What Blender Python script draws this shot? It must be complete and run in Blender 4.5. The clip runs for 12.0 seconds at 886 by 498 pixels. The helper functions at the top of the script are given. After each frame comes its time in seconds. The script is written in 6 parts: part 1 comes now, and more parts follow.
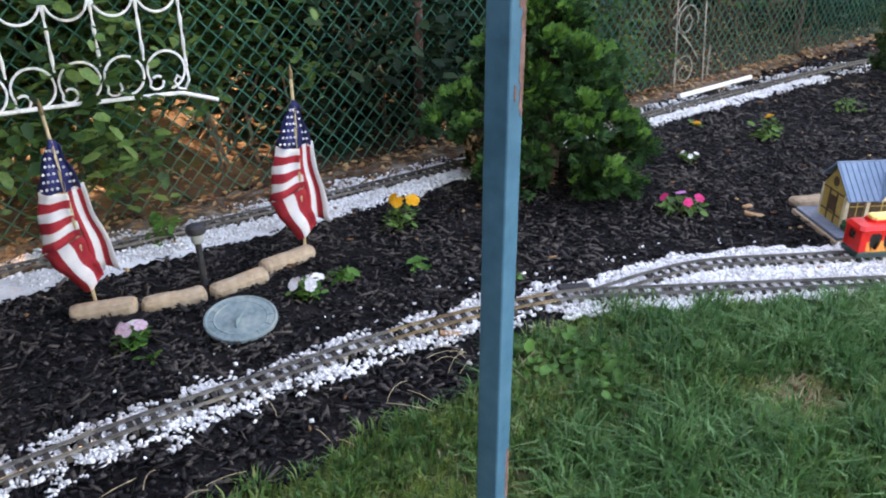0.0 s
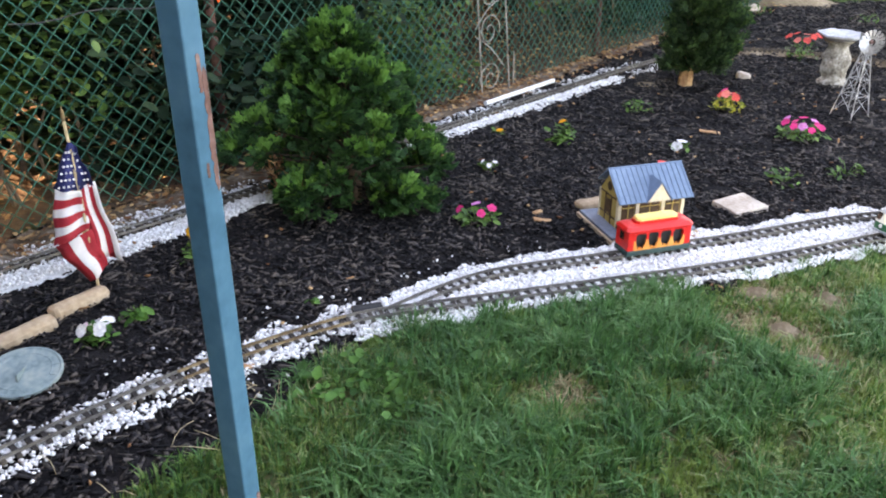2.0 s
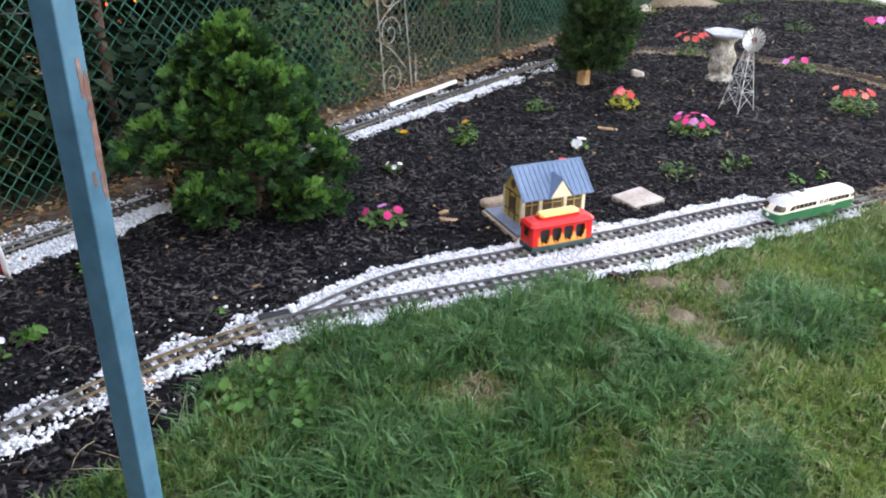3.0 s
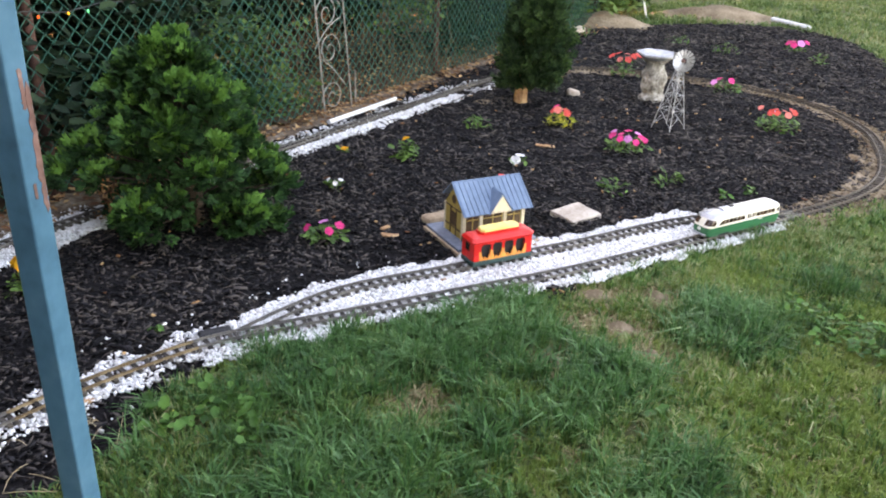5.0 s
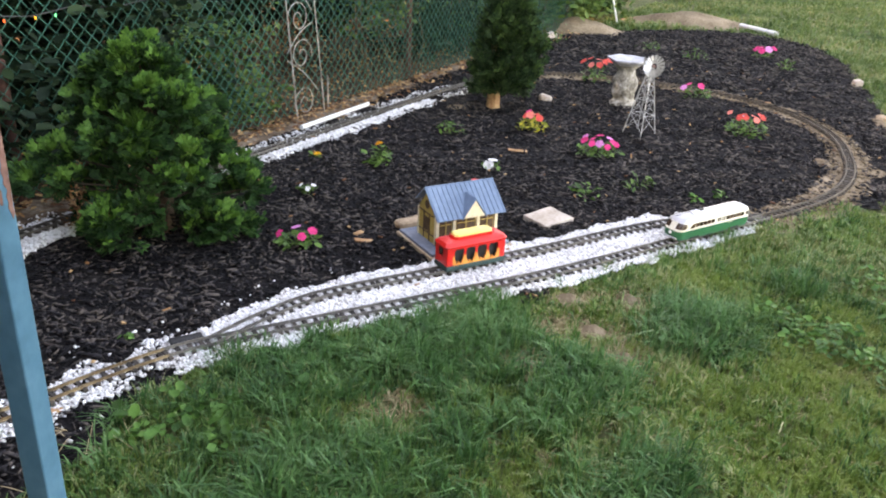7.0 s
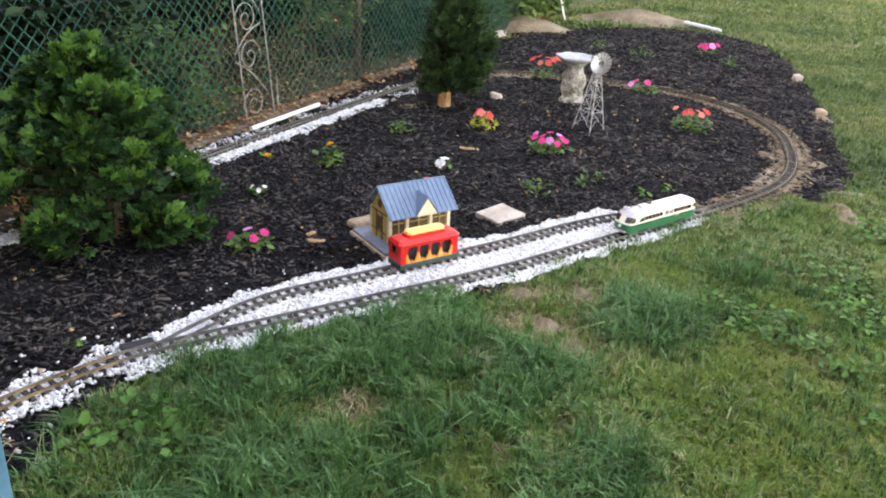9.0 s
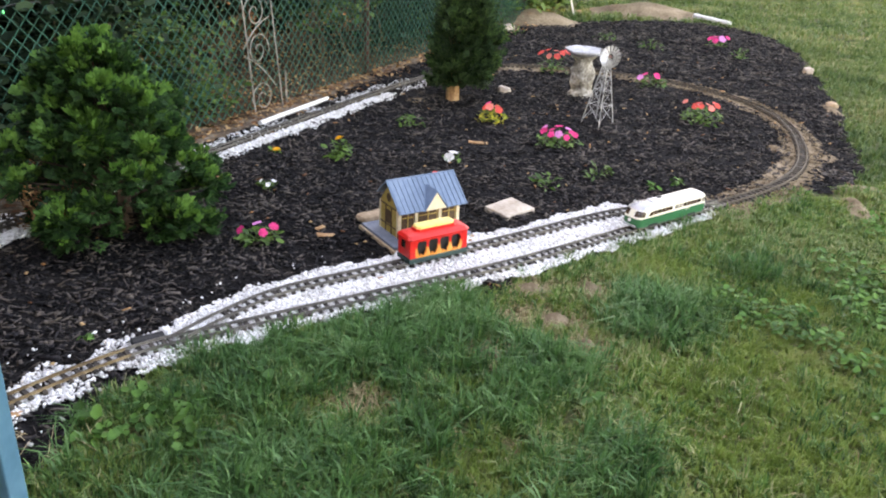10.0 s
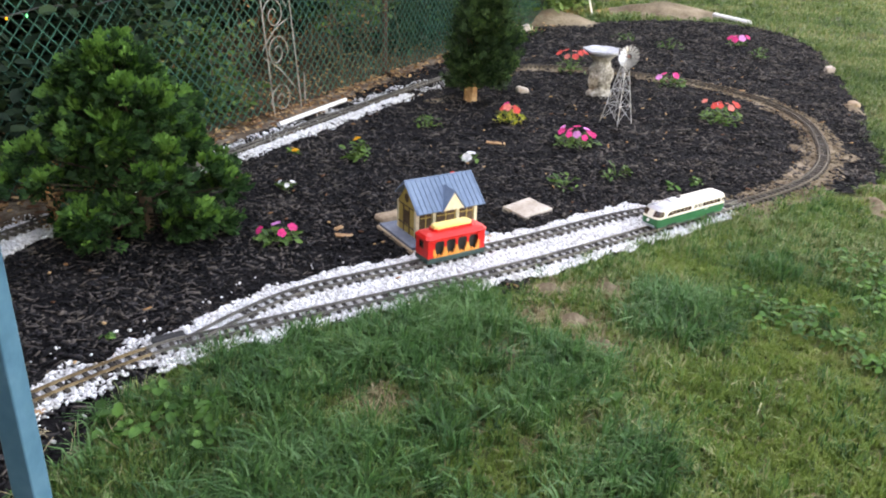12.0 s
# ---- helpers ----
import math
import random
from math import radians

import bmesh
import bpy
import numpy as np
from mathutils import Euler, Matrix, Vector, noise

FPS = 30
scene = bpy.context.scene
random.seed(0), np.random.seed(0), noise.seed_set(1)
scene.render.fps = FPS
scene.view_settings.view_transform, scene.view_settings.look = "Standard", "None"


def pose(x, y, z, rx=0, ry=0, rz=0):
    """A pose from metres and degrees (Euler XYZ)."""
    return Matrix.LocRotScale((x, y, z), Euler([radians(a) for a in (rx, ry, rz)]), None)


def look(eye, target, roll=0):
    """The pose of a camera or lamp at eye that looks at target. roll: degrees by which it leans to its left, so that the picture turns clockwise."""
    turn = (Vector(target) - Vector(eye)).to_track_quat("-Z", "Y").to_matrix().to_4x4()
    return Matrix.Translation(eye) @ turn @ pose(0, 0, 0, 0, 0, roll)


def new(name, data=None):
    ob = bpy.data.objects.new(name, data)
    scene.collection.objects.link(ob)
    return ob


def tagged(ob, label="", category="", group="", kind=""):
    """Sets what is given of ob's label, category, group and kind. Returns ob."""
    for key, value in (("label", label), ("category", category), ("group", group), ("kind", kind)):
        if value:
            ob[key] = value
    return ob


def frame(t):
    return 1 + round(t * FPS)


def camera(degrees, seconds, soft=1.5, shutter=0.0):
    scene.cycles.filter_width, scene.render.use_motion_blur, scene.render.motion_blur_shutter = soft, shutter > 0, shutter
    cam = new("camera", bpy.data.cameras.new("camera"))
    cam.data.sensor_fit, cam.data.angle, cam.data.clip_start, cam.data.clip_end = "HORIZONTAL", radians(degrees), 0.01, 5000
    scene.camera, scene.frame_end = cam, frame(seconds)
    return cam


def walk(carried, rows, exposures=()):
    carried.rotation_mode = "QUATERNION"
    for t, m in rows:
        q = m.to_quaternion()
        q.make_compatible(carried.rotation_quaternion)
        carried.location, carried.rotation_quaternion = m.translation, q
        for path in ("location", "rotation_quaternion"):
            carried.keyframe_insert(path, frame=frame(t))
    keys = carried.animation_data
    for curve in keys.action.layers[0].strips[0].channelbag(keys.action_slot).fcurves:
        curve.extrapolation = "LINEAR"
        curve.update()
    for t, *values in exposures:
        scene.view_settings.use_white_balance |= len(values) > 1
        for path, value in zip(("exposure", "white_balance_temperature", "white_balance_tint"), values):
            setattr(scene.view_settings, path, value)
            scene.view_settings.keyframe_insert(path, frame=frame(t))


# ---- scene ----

# ---- camera and walk ----
cam = camera(57.4, 12.0, soft=2.0)
PATH = [
    (0, (0.026, -0.358, 1.298), (-0.783, 1.262, 0.447), -0.2),
    (0.5, (0.145, -0.381, 1.45), (-0.594, 1.242, 0.544), -0.1),
    (1, (0.205, -0.337, 1.438), (-0.452, 1.328, 0.546), 0.1),
    (1.5, (0.254, -0.314, 1.435), (-0.303, 1.396, 0.56), 0.2),
    (2, (0.276, -0.307, 1.434), (-0.22, 1.427, 0.569), 0.0),
    (2.5, (0.294, -0.299, 1.431), (-0.073, 1.464, 0.561), 0.2),
    (3, (0.293, -0.305, 1.431), (0.009, 1.479, 0.573), 0.7),
    (3.5, (0.292, -0.317, 1.432), (0.063, 1.482, 0.589), 1.5),
    (5.5, (0.283, -0.332, 1.43), (0.157, 1.493, 0.622), 2.2),
    (6, (0.282, -0.332, 1.43), (0.163, 1.496, 0.627), 2.2),
    (6.5, (0.286, -0.333, 1.429), (0.174, 1.495, 0.626), 2.4),
    (7, (0.289, -0.332, 1.43), (0.213, 1.499, 0.629), 2.7),
    (7.5, (0.296, -0.337, 1.429), (0.301, 1.498, 0.633), 3.0),
    (7.7, (0.301, -0.342, 1.427), (0.326, 1.496, 0.638), 3.0),
    (9.5, (0.297, -0.347, 1.428), (0.33, 1.484, 0.624), 2.7),
    (10, (0.293, -0.344, 1.428), (0.308, 1.484, 0.617), 2.5),
    (10.5, (0.29, -0.344, 1.426), (0.299, 1.486, 0.618), 2.5),
    (11, (0.291, -0.346, 1.426), (0.284, 1.483, 0.618), 2.2),
    (11.5, (0.291, -0.345, 1.427), (0.275, 1.484, 0.619), 2.0),
    (12, (0.295, -0.351, 1.426), (0.265, 1.478, 0.616), 1.9),
]
walk(cam, [(t, look(eye, target, roll)) for t, eye, target, roll in PATH], [(0, 3.68, 8400, 30), (0.5, 3.80, 8450, 30), (3, 3.80, 8800, 30), (6, 3.79, 9300, 30), (12, 3.79, 9700, 30)])

# ---- light: open shade under a clear evening sky, the low sun behind the trees past the fence ----
SUN_FROM = Vector((-0.93, 0.37, 0.20)).normalized()
world = bpy.data.worlds.new("evening_sky")
scene.world = world
world.use_nodes = True
wn, wl = world.node_tree.nodes, world.node_tree.links
sky = wn.new("ShaderNodeTexSky")
sky.sky_type, sky.sun_disc = "NISHITA", False
sky.sun_elevation = math.asin(SUN_FROM.z)
sky.sun_rotation = math.atan2(SUN_FROM.x, SUN_FROM.y)
sky.air_density, sky.dust_density, sky.ozone_density = 1.0, 2.5, 1.0
wl.new(sky.outputs["Color"], wn["Background"].inputs["Color"])
wn["Background"].inputs["Strength"].default_value = 0.15
sun = new("sun", bpy.data.lights.new("sun", "SUN"))
sun.data.energy, sun.data.angle, sun.data.color = 2.4, radians(0.6), (1.0, 0.66, 0.36)
sun.matrix_world = look(SUN_FROM * 30, (0, 0, 0))

# ---- materials ----
def mat(name, colours, rough=0.7, scale=8.0, bump=0.2, metal=0.0, island=0.0, thing=0.0, fine=60.0, depth=0.004, spec=0.4, through_light=0.0):
    """Colours mixed by noise at two scales; island and thing: how far the pick varies piece by piece."""
    m = bpy.data.materials.new(name)
    m.use_nodes = True
    n, l = m.node_tree.nodes, m.node_tree.links
    b = n["Principled BSDF"]
    co = n.new("ShaderNodeTexCoord")
    big, small = n.new("ShaderNodeTexNoise"), n.new("ShaderNodeTexNoise")
    for tex, s in ((big, scale), (small, fine)):
        tex.inputs["Scale"].default_value = s
        tex.inputs["Detail"].default_value = 5
        l.new(co.outputs["Object"], tex.inputs["Vector"])
    def sum_of(a, k, rest=None):
        x = n.new("ShaderNodeMath")
        x.operation = "MULTIPLY_ADD"
        l.new(a, x.inputs[0])
        x.inputs[1].default_value = k
        if rest is None:
            x.inputs[2].default_value = 0.5 - 0.5 * k
        else:
            y = n.new("ShaderNodeMath")
            y.operation = "ADD"
            l.new(rest, y.inputs[0])
            y.inputs[1].default_value = -0.5 * k
            l.new(y.outputs[0], x.inputs[2])
        return x.outputs[0]
    f = sum_of(big.outputs["Fac"], 1.3)
    f = sum_of(small.outputs["Fac"], 0.9, f)
    if island:
        geo = n.new("ShaderNodeNewGeometry")
        f = sum_of(geo.outputs["Random Per Island"], island, f)
    if thing:
        info = n.new("ShaderNodeObjectInfo")
        f = sum_of(info.outputs["Random"], thing, f)
    ramp = n.new("ShaderNodeValToRGB")
    el = ramp.color_ramp.elements
    while len(el) < len(colours):
        el.new(0.5)
    for i, c in enumerate(colours):
        el[i].position = 0.12 + 0.76 * i / max(1, len(colours) - 1)
        el[i].color = (*c, 1)
    l.new(f, ramp.inputs["Fac"])
    l.new(ramp.outputs["Color"], b.inputs["Base Color"])
    b.inputs["Roughness"].default_value, b.inputs["Metallic"].default_value = rough, metal
    b.inputs["Specular IOR Level"].default_value = spec
    if bump:
        bp = n.new("ShaderNodeBump")
        bp.inputs["Strength"].default_value, bp.inputs["Distance"].default_value = bump, depth
        l.new(small.outputs["Fac"], bp.inputs["Height"])
        l.new(bp.outputs["Normal"], b.inputs["Normal"])
    if through_light:
        tr, mix = n.new("ShaderNodeBsdfTranslucent"), n.new("ShaderNodeMixShader")
        mix.inputs[0].default_value = through_light
        l.new(ramp.outputs["Color"], tr.inputs["Color"])
        l.new(b.outputs[0], mix.inputs[1])
        l.new(tr.outputs[0], mix.inputs[2])
        l.new(mix.outputs[0], n["Material Output"].inputs["Surface"])
    return m


M_SOIL = mat("lawn_soil", [(0.030, 0.045, 0.016), (0.065, 0.085, 0.030), (0.13, 0.125, 0.062)], 0.95, 2.5, 0.6, fine=40, depth=0.01, spec=0.15)
M_MULCH_BED = mat("mulch_bed", [(0.006, 0.006, 0.007), (0.012, 0.011, 0.012), (0.03, 0.026, 0.024)], 0.95, 6, 1.0, fine=55, depth=0.015, spec=0.12)
M_CHIP = mat("mulch_chip", [(0.006, 0.006, 0.0072), (0.0145, 0.0138, 0.0160), (0.029, 0.0270, 0.0295), (0.10, 0.084, 0.074)], 0.82, 3, 0.5, island=1.0, fine=90, spec=0.16)
M_GRAVEL_BED = mat("gravel_bed", [(0.46, 0.455, 0.45), (0.66, 0.66, 0.655), (0.80, 0.80, 0.80)], 0.9, 9, 0.9, fine=90, depth=0.01)
M_STONE = mat("white_stone", [(0.55, 0.53, 0.51), (0.80, 0.80, 0.80), (0.87, 0.87, 0.87), (0.90, 0.90, 0.90)], 0.7, 5, 0.3, island=1.3, fine=120)
M_DIRT = mat("bare_dirt", [(0.09, 0.062, 0.038), (0.195, 0.145, 0.095), (0.34, 0.265, 0.185)], 0.95, 3, 0.8, fine=45, depth=0.012, spec=0.15)
M_LITTER_BED = mat("leaf_litter_bed", [(0.025, 0.015, 0.010), (0.065, 0.035, 0.020), (0.13, 0.075, 0.04)], 0.95, 4, 0.9, fine=35, depth=0.015)
M_BANK = mat("dusty_bank", [(0.05, 0.03, 0.02), (0.15, 0.10, 0.065), (0.34, 0.29, 0.24)], 0.95, 7, 0.9, fine=40, depth=0.015)
M_LITTER = mat("dry_leaf", [(0.13, 0.050, 0.020), (0.32, 0.155, 0.060), (0.48, 0.29, 0.14)], 0.8, 6, 0.3, island=1.3)
M_GRASS = mat("grass_blade", [(0.020, 0.078, 0.022), (0.046, 0.140, 0.036), (0.085, 0.205, 0.050), (0.155, 0.265, 0.072), (0.38, 0.37, 0.20)], 0.42, 1.5, 0, island=0.6, fine=24, through_light=0.3, spec=0.3)
# Far lawn is drier and more brightly lit; both are in this colour.
M_GRASS_FAR = mat("dry_lit_grass_blade", [(0.04, 0.095, 0.028), (0.085, 0.155, 0.045), (0.15, 0.215, 0.065), (0.30, 0.29, 0.14)], 0.5, 0.8, 0, island=0.5, fine=6, through_light=0.3, spec=0.3)
M_WEED = mat("weed_leaf", [(0.022, 0.092, 0.016), (0.048, 0.160, 0.027), (0.090, 0.235, 0.044)], 0.5, 5, 0.1, island=1.0, through_light=0.3, spec=0.3)
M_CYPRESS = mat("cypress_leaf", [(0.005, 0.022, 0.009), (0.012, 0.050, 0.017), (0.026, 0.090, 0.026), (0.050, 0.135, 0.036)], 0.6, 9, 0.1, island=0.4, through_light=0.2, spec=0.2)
# Lighter copy of the leaf green for lobe tops that catch the light.
M_CYPRESS_LIT = mat("cypress_leaf_lit", [(0.042, 0.138, 0.026), (0.080, 0.215, 0.042), (0.130, 0.295, 0.062)], 0.55, 9, 0.1, island=0.4, through_light=0.28, spec=0.25)
# Darker copy of the bark: shade inside the crown is in the colour.
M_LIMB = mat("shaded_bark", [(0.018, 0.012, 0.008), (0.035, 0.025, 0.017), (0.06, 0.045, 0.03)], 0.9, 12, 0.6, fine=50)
M_CONIFER = mat("conifer_needle", [(0.008, 0.026, 0.012), (0.020, 0.055, 0.020), (0.048, 0.095, 0.032)], 0.6, 6, 0.1, island=0.9, through_light=0.15, spec=0.2)
M_CONIFER_TIP = mat("conifer_new_needle", [(0.024, 0.066, 0.022), (0.048, 0.110, 0.034), (0.085, 0.155, 0.048)], 0.6, 6, 0.1, island=0.9, through_light=0.2, spec=0.2)
M_VINE = mat("vine_leaf", [(0.022, 0.065, 0.018), (0.050, 0.125, 0.030), (0.100, 0.195, 0.045), (0.165, 0.26, 0.075)], 0.5, 3, 0.15, island=0.9, through_light=0.3)
# Green set near black so the wood's deep shade is in the colour.
M_FOREST = mat("shade_darkened_leaf", [(0.006, 0.017, 0.010), (0.013, 0.034, 0.018), (0.032, 0.065, 0.028)], 0.65, 2, 0.1, island=0.9, through_light=0.2, spec=0.2)
M_BARK = mat("bark", [(0.05, 0.03, 0.02), (0.11, 0.075, 0.05), (0.2, 0.15, 0.1)], 0.9, 12, 0.8, fine=50, depth=0.01)
M_POLE = mat("pole_paint", [(0.030, 0.105, 0.165), (0.048, 0.155, 0.235), (0.075, 0.20, 0.29)], 0.28, 7, 0.25, fine=35, depth=0.002)
M_RUST = mat("rust", [(0.10, 0.05, 0.04), (0.20, 0.105, 0.09), (0.30, 0.20, 0.18)], 0.9, 14, 0.5, fine=70)
M_FENCE = mat("green_wire", [(0.006, 0.074, 0.054), (0.011, 0.110, 0.082), (0.021, 0.150, 0.113)], 0.45, 3, 0, fine=30)
M_FPOST = mat("brown_post", [(0.05, 0.022, 0.018), (0.10, 0.04, 0.032), (0.16, 0.07, 0.05)], 0.7, 6, 0.4)
M_IRON_WHITE = mat("white_iron", [(0.45, 0.44, 0.41), (0.74, 0.74, 0.74), (0.8, 0.8, 0.8)], 0.5, 20, 0.3, fine=90)
M_IRON_GREY = mat("worn_iron", [(0.09, 0.075, 0.06), (0.24, 0.22, 0.20), (0.42, 0.40, 0.37)], 0.6, 18, 0.4, fine=90)
M_RAIL = mat("dull_rail", [(0.05, 0.048, 0.045), (0.12, 0.11, 0.10), (0.2, 0.18, 0.15)], 0.45, 12, 0.2, metal=0.6)
M_BRASS = mat("brass_rail", [(0.08, 0.052, 0.032), (0.18, 0.125, 0.07), (0.31, 0.23, 0.135)], 0.45, 12, 0.2, metal=0.7)
M_OLD_RAIL = mat("old_rail", [(0.035, 0.028, 0.022), (0.08, 0.062, 0.046), (0.16, 0.125, 0.09)], 0.6, 12, 0.2, metal=0.4)
# Tan bark with the low sun's orange put into its colour.
M_BARE = mat("bare_bark_sunlit", [(0.22, 0.11, 0.05), (0.40, 0.22, 0.11), (0.55, 0.36, 0.2)], 0.8, 20, 0.4)
M_TIE = mat("tie_plastic", [(0.02, 0.017, 0.015), (0.04, 0.034, 0.03), (0.085, 0.07, 0.055)], 0.75, 14, 0.4, thing=0.8)
M_BLACK = mat("black_plastic", [(0.012, 0.013, 0.014), (0.022, 0.023, 0.026), (0.04, 0.04, 0.045)], 0.5, 10, 0.2)


# ---- mesh helpers ----
def part(name, bm, material, parent=None, label="", smooth=False):
    """Links a bmesh as one mesh object under a thing or a part."""
    me = bpy.data.meshes.new(name)
    bmesh.ops.recalc_face_normals(bm, faces=bm.faces)
    bm.to_mesh(me)
    bm.free()
    for m in material if isinstance(material, (list, tuple)) else [material]:
        me.materials.append(m)
    if smooth:
        me.polygons.foreach_set("use_smooth", [True] * len(me.polygons))
    ob = new(name, me)
    ob.parent = parent
    if label:
        tagged(ob, label)
    return ob


def raw(name, verts, faces, material, parent=None, face_mats=None, smooth=False):
    """Links a mesh given as arrays of vertices and of equal-sided faces."""
    me = bpy.data.meshes.new(name)
    me.from_pydata([], [], []) if len(verts) == 0 else None
    verts, faces = np.asarray(verts, np.float32), np.asarray(faces, np.int32)
    k = faces.shape[1]
    me.vertices.add(len(verts))
    me.vertices.foreach_set("co", verts.ravel())
    me.loops.add(faces.size)
    me.loops.foreach_set("vertex_index", faces.ravel())
    me.polygons.add(len(faces))
    me.polygons.foreach_set("loop_start", np.arange(len(faces), dtype=np.int32) * k)
    me.polygons.foreach_set("loop_total", np.full(len(faces), k, np.int32))
    for m in material if isinstance(material, (list, tuple)) else [material]:
        me.materials.append(m)
    if face_mats is not None:
        me.polygons.foreach_set("material_index", np.asarray(face_mats, np.int32))
    if smooth:
        me.polygons.foreach_set("use_smooth", np.ones(len(faces), bool))
    me.update(calc_edges=True)
    me.validate()
    ob = new(name, me)
    ob.parent = parent
    return ob


def thing(name, m, label, category, group=""):
    ob = new(name)
    ob.matrix_world = m
    ob.empty_display_size = 0.05
    return tagged(ob, label, category, group)


def box(bm, sx, sy, sz, m=Matrix(), bevel=0.0):
    vs = bmesh.ops.create_cube(bm, size=1, matrix=m @ Matrix.Diagonal((sx, sy, sz, 1)))["verts"]
    if bevel:
        es = list({e for v in vs for e in v.link_edges})
        bmesh.ops.bevel(bm, geom=es, offset=bevel, segments=2, affect="EDGES", profile=0.5)


def cyl(bm, r1, r2, h, m=Matrix(), seg=16):
    """Stands on the origin of m."""
    bmesh.ops.create_cone(bm, cap_ends=True, segments=seg, radius1=r1, radius2=r2, depth=h, matrix=m @ Matrix.Translation((0, 0, h / 2)))


def rod(bm, a, b, r, seg=8, r2=None):
    a, b = Vector(a), Vector(b)
    d = b - a
    cyl(bm, r, r if r2 is None else r2, d.length, Matrix.Translation(a) @ d.to_track_quat("Z", "Y").to_matrix().to_4x4(), seg)


def sweep(bm, pts, r, seg=6):
    """A round bar along points; r a number or one for each point."""
    pts = [Vector(p) for p in pts]
    rings = []
    side = None
    for i, p in enumerate(pts):
        d = (pts[min(i + 1, len(pts) - 1)] - pts[max(i - 1, 0)]).normalized()
        if side is None:
            side = d.orthogonal().normalized()
        side = (side - d * side.dot(d)).normalized()
        up = d.cross(side)
        rr = r[i] if isinstance(r, (list, tuple)) else r
        rings.append([bm.verts.new(p + rr * (math.cos(a) * side + math.sin(a) * up)) for a in [math.tau * k / seg for k in range(seg)]])
    for a, b in zip(rings, rings[1:]):
        for k in range(seg):
            bm.faces.new((a[k], a[(k + 1) % seg], b[(k + 1) % seg], b[k]))
    bm.faces.new(rings[0][::-1])
    bm.faces.new(rings[-1])


def prism(bm, outline, depth, m=Matrix()):
    """An outline in x, z pulled along y by depth."""
    a = [bm.verts.new(m @ Vector((x, -depth / 2, z))) for x, z in outline]
    b = [bm.verts.new(m @ Vector((x, depth / 2, z))) for x, z in outline]
    n = len(outline)
    bm.faces.new(a)
    bm.faces.new(b[::-1])
    for i in range(n):
        bm.faces.new((a[i], b[i], b[(i + 1) % n], a[(i + 1) % n]))


def lathe(bm, profile, m=Matrix(), seg=32):
    """A profile of (radius, height) turned about z."""
    rings = [[bm.verts.new(m @ Vector((r * math.cos(math.tau * k / seg), r * math.sin(math.tau * k / seg), z))) for k in range(seg)] for r, z in profile]
    for a, b in zip(rings, rings[1:]):
        for k in range(seg):
            bm.faces.new((a[k], a[(k + 1) % seg], b[(k + 1) % seg], b[k]))
    bm.faces.new(rings[0][::-1])
    bm.faces.new(rings[-1])


def smooth_line(ctrl, step=0.02):
    """A Catmull-Rom line through the control points, at even steps."""
    c = np.array([ctrl[0]] + list(ctrl) + [ctrl[-1]], float)
    out = []
    for i in range(1, len(c) - 2):
        p0, p1, p2, p3 = c[i - 1 : i + 3]
        for u in np.linspace(0, 1, 24, endpoint=False):
            out.append(0.5 * (2 * p1 + (p2 - p0) * u + (2 * p0 - 5 * p1 + 4 * p2 - p3) * u * u + (3 * p1 - p0 - 3 * p2 + p3) * u**3))
    out.append(c[-1])
    out = np.array(out)
    s = np.r_[0, np.cumsum(np.linalg.norm(np.diff(out, axis=0), axis=1))]
    at = np.arange(0, s[-1], step)
    return np.stack([np.interp(at, s, out[:, k]) for k in range(2)], 1)


def inside(pts, poly):
    x, y = pts[:, 0], pts[:, 1]
    hit = np.zeros(len(pts), bool)
    for (x1, y1), (x2, y2) in zip(poly, np.roll(poly, -1, axis=0)):
        cross = (y1 > y) != (y2 > y)
        if y1 != y2:
            hit ^= cross & (x < (x2 - x1) * (y - y1) / (y2 - y1) + x1)
    return hit


def far_from(pts, line):
    """Distance of each point to a line given as close points."""
    out = np.full(len(pts), 1e9)
    for i in range(0, len(line), 40):
        d = pts[:, None] - line[None, i : i + 40]
        out = np.minimum(out, np.sqrt((d * d).sum(2)).min(1))
    return out


def waves(pts, k, seed=0):
    """Cheap smooth noise in the plan, about -1 to 1."""
    r = np.random.RandomState(seed)
    out = np.zeros(len(pts))
    for i in range(6):
        a, f, p = r.rand() * 6.28, k * (0.6 + 1.2 * r.rand()), r.rand() * 6.28
        out += np.sin(f * (pts[:, 0] * np.cos(a) + pts[:, 1] * np.sin(a)) + p)
    return out / 3


def turns(n, r, flat):
    """n random turns: tilted by up to flat radians off level, any heading."""
    a, t, h = r.rand(n) * math.tau, (r.rand(n) * 2 - 1) * flat, r.rand(n) * math.tau
    ax = np.stack([np.cos(a), np.sin(a), np.zeros(n)], 1)
    c, s = np.cos(t), np.sin(t)
    K = np.zeros((n, 3, 3))
    K[:, 0, 2], K[:, 1, 2], K[:, 2, 0], K[:, 2, 1] = ax[:, 1], -ax[:, 0], -ax[:, 1], ax[:, 0]
    R = np.eye(3) + s[:, None, None] * K + (1 - c)[:, None, None] * (K @ K)
    Z = np.zeros((n, 3, 3))
    Z[:, 0, 0] = Z[:, 1, 1] = np.cos(h)
    Z[:, 0, 1], Z[:, 1, 0], Z[:, 2, 2] = -np.sin(h), np.sin(h), 1
    return R @ Z


CUBE = np.array([[x, y, z] for x in (-0.5, 0.5) for y in (-0.5, 0.5) for z in (-0.5, 0.5)])
CUBE_F = np.array([[0, 1, 3, 2], [4, 6, 7, 5], [0, 4, 5, 1], [2, 3, 7, 6], [0, 2, 6, 4], [1, 5, 7, 3]])


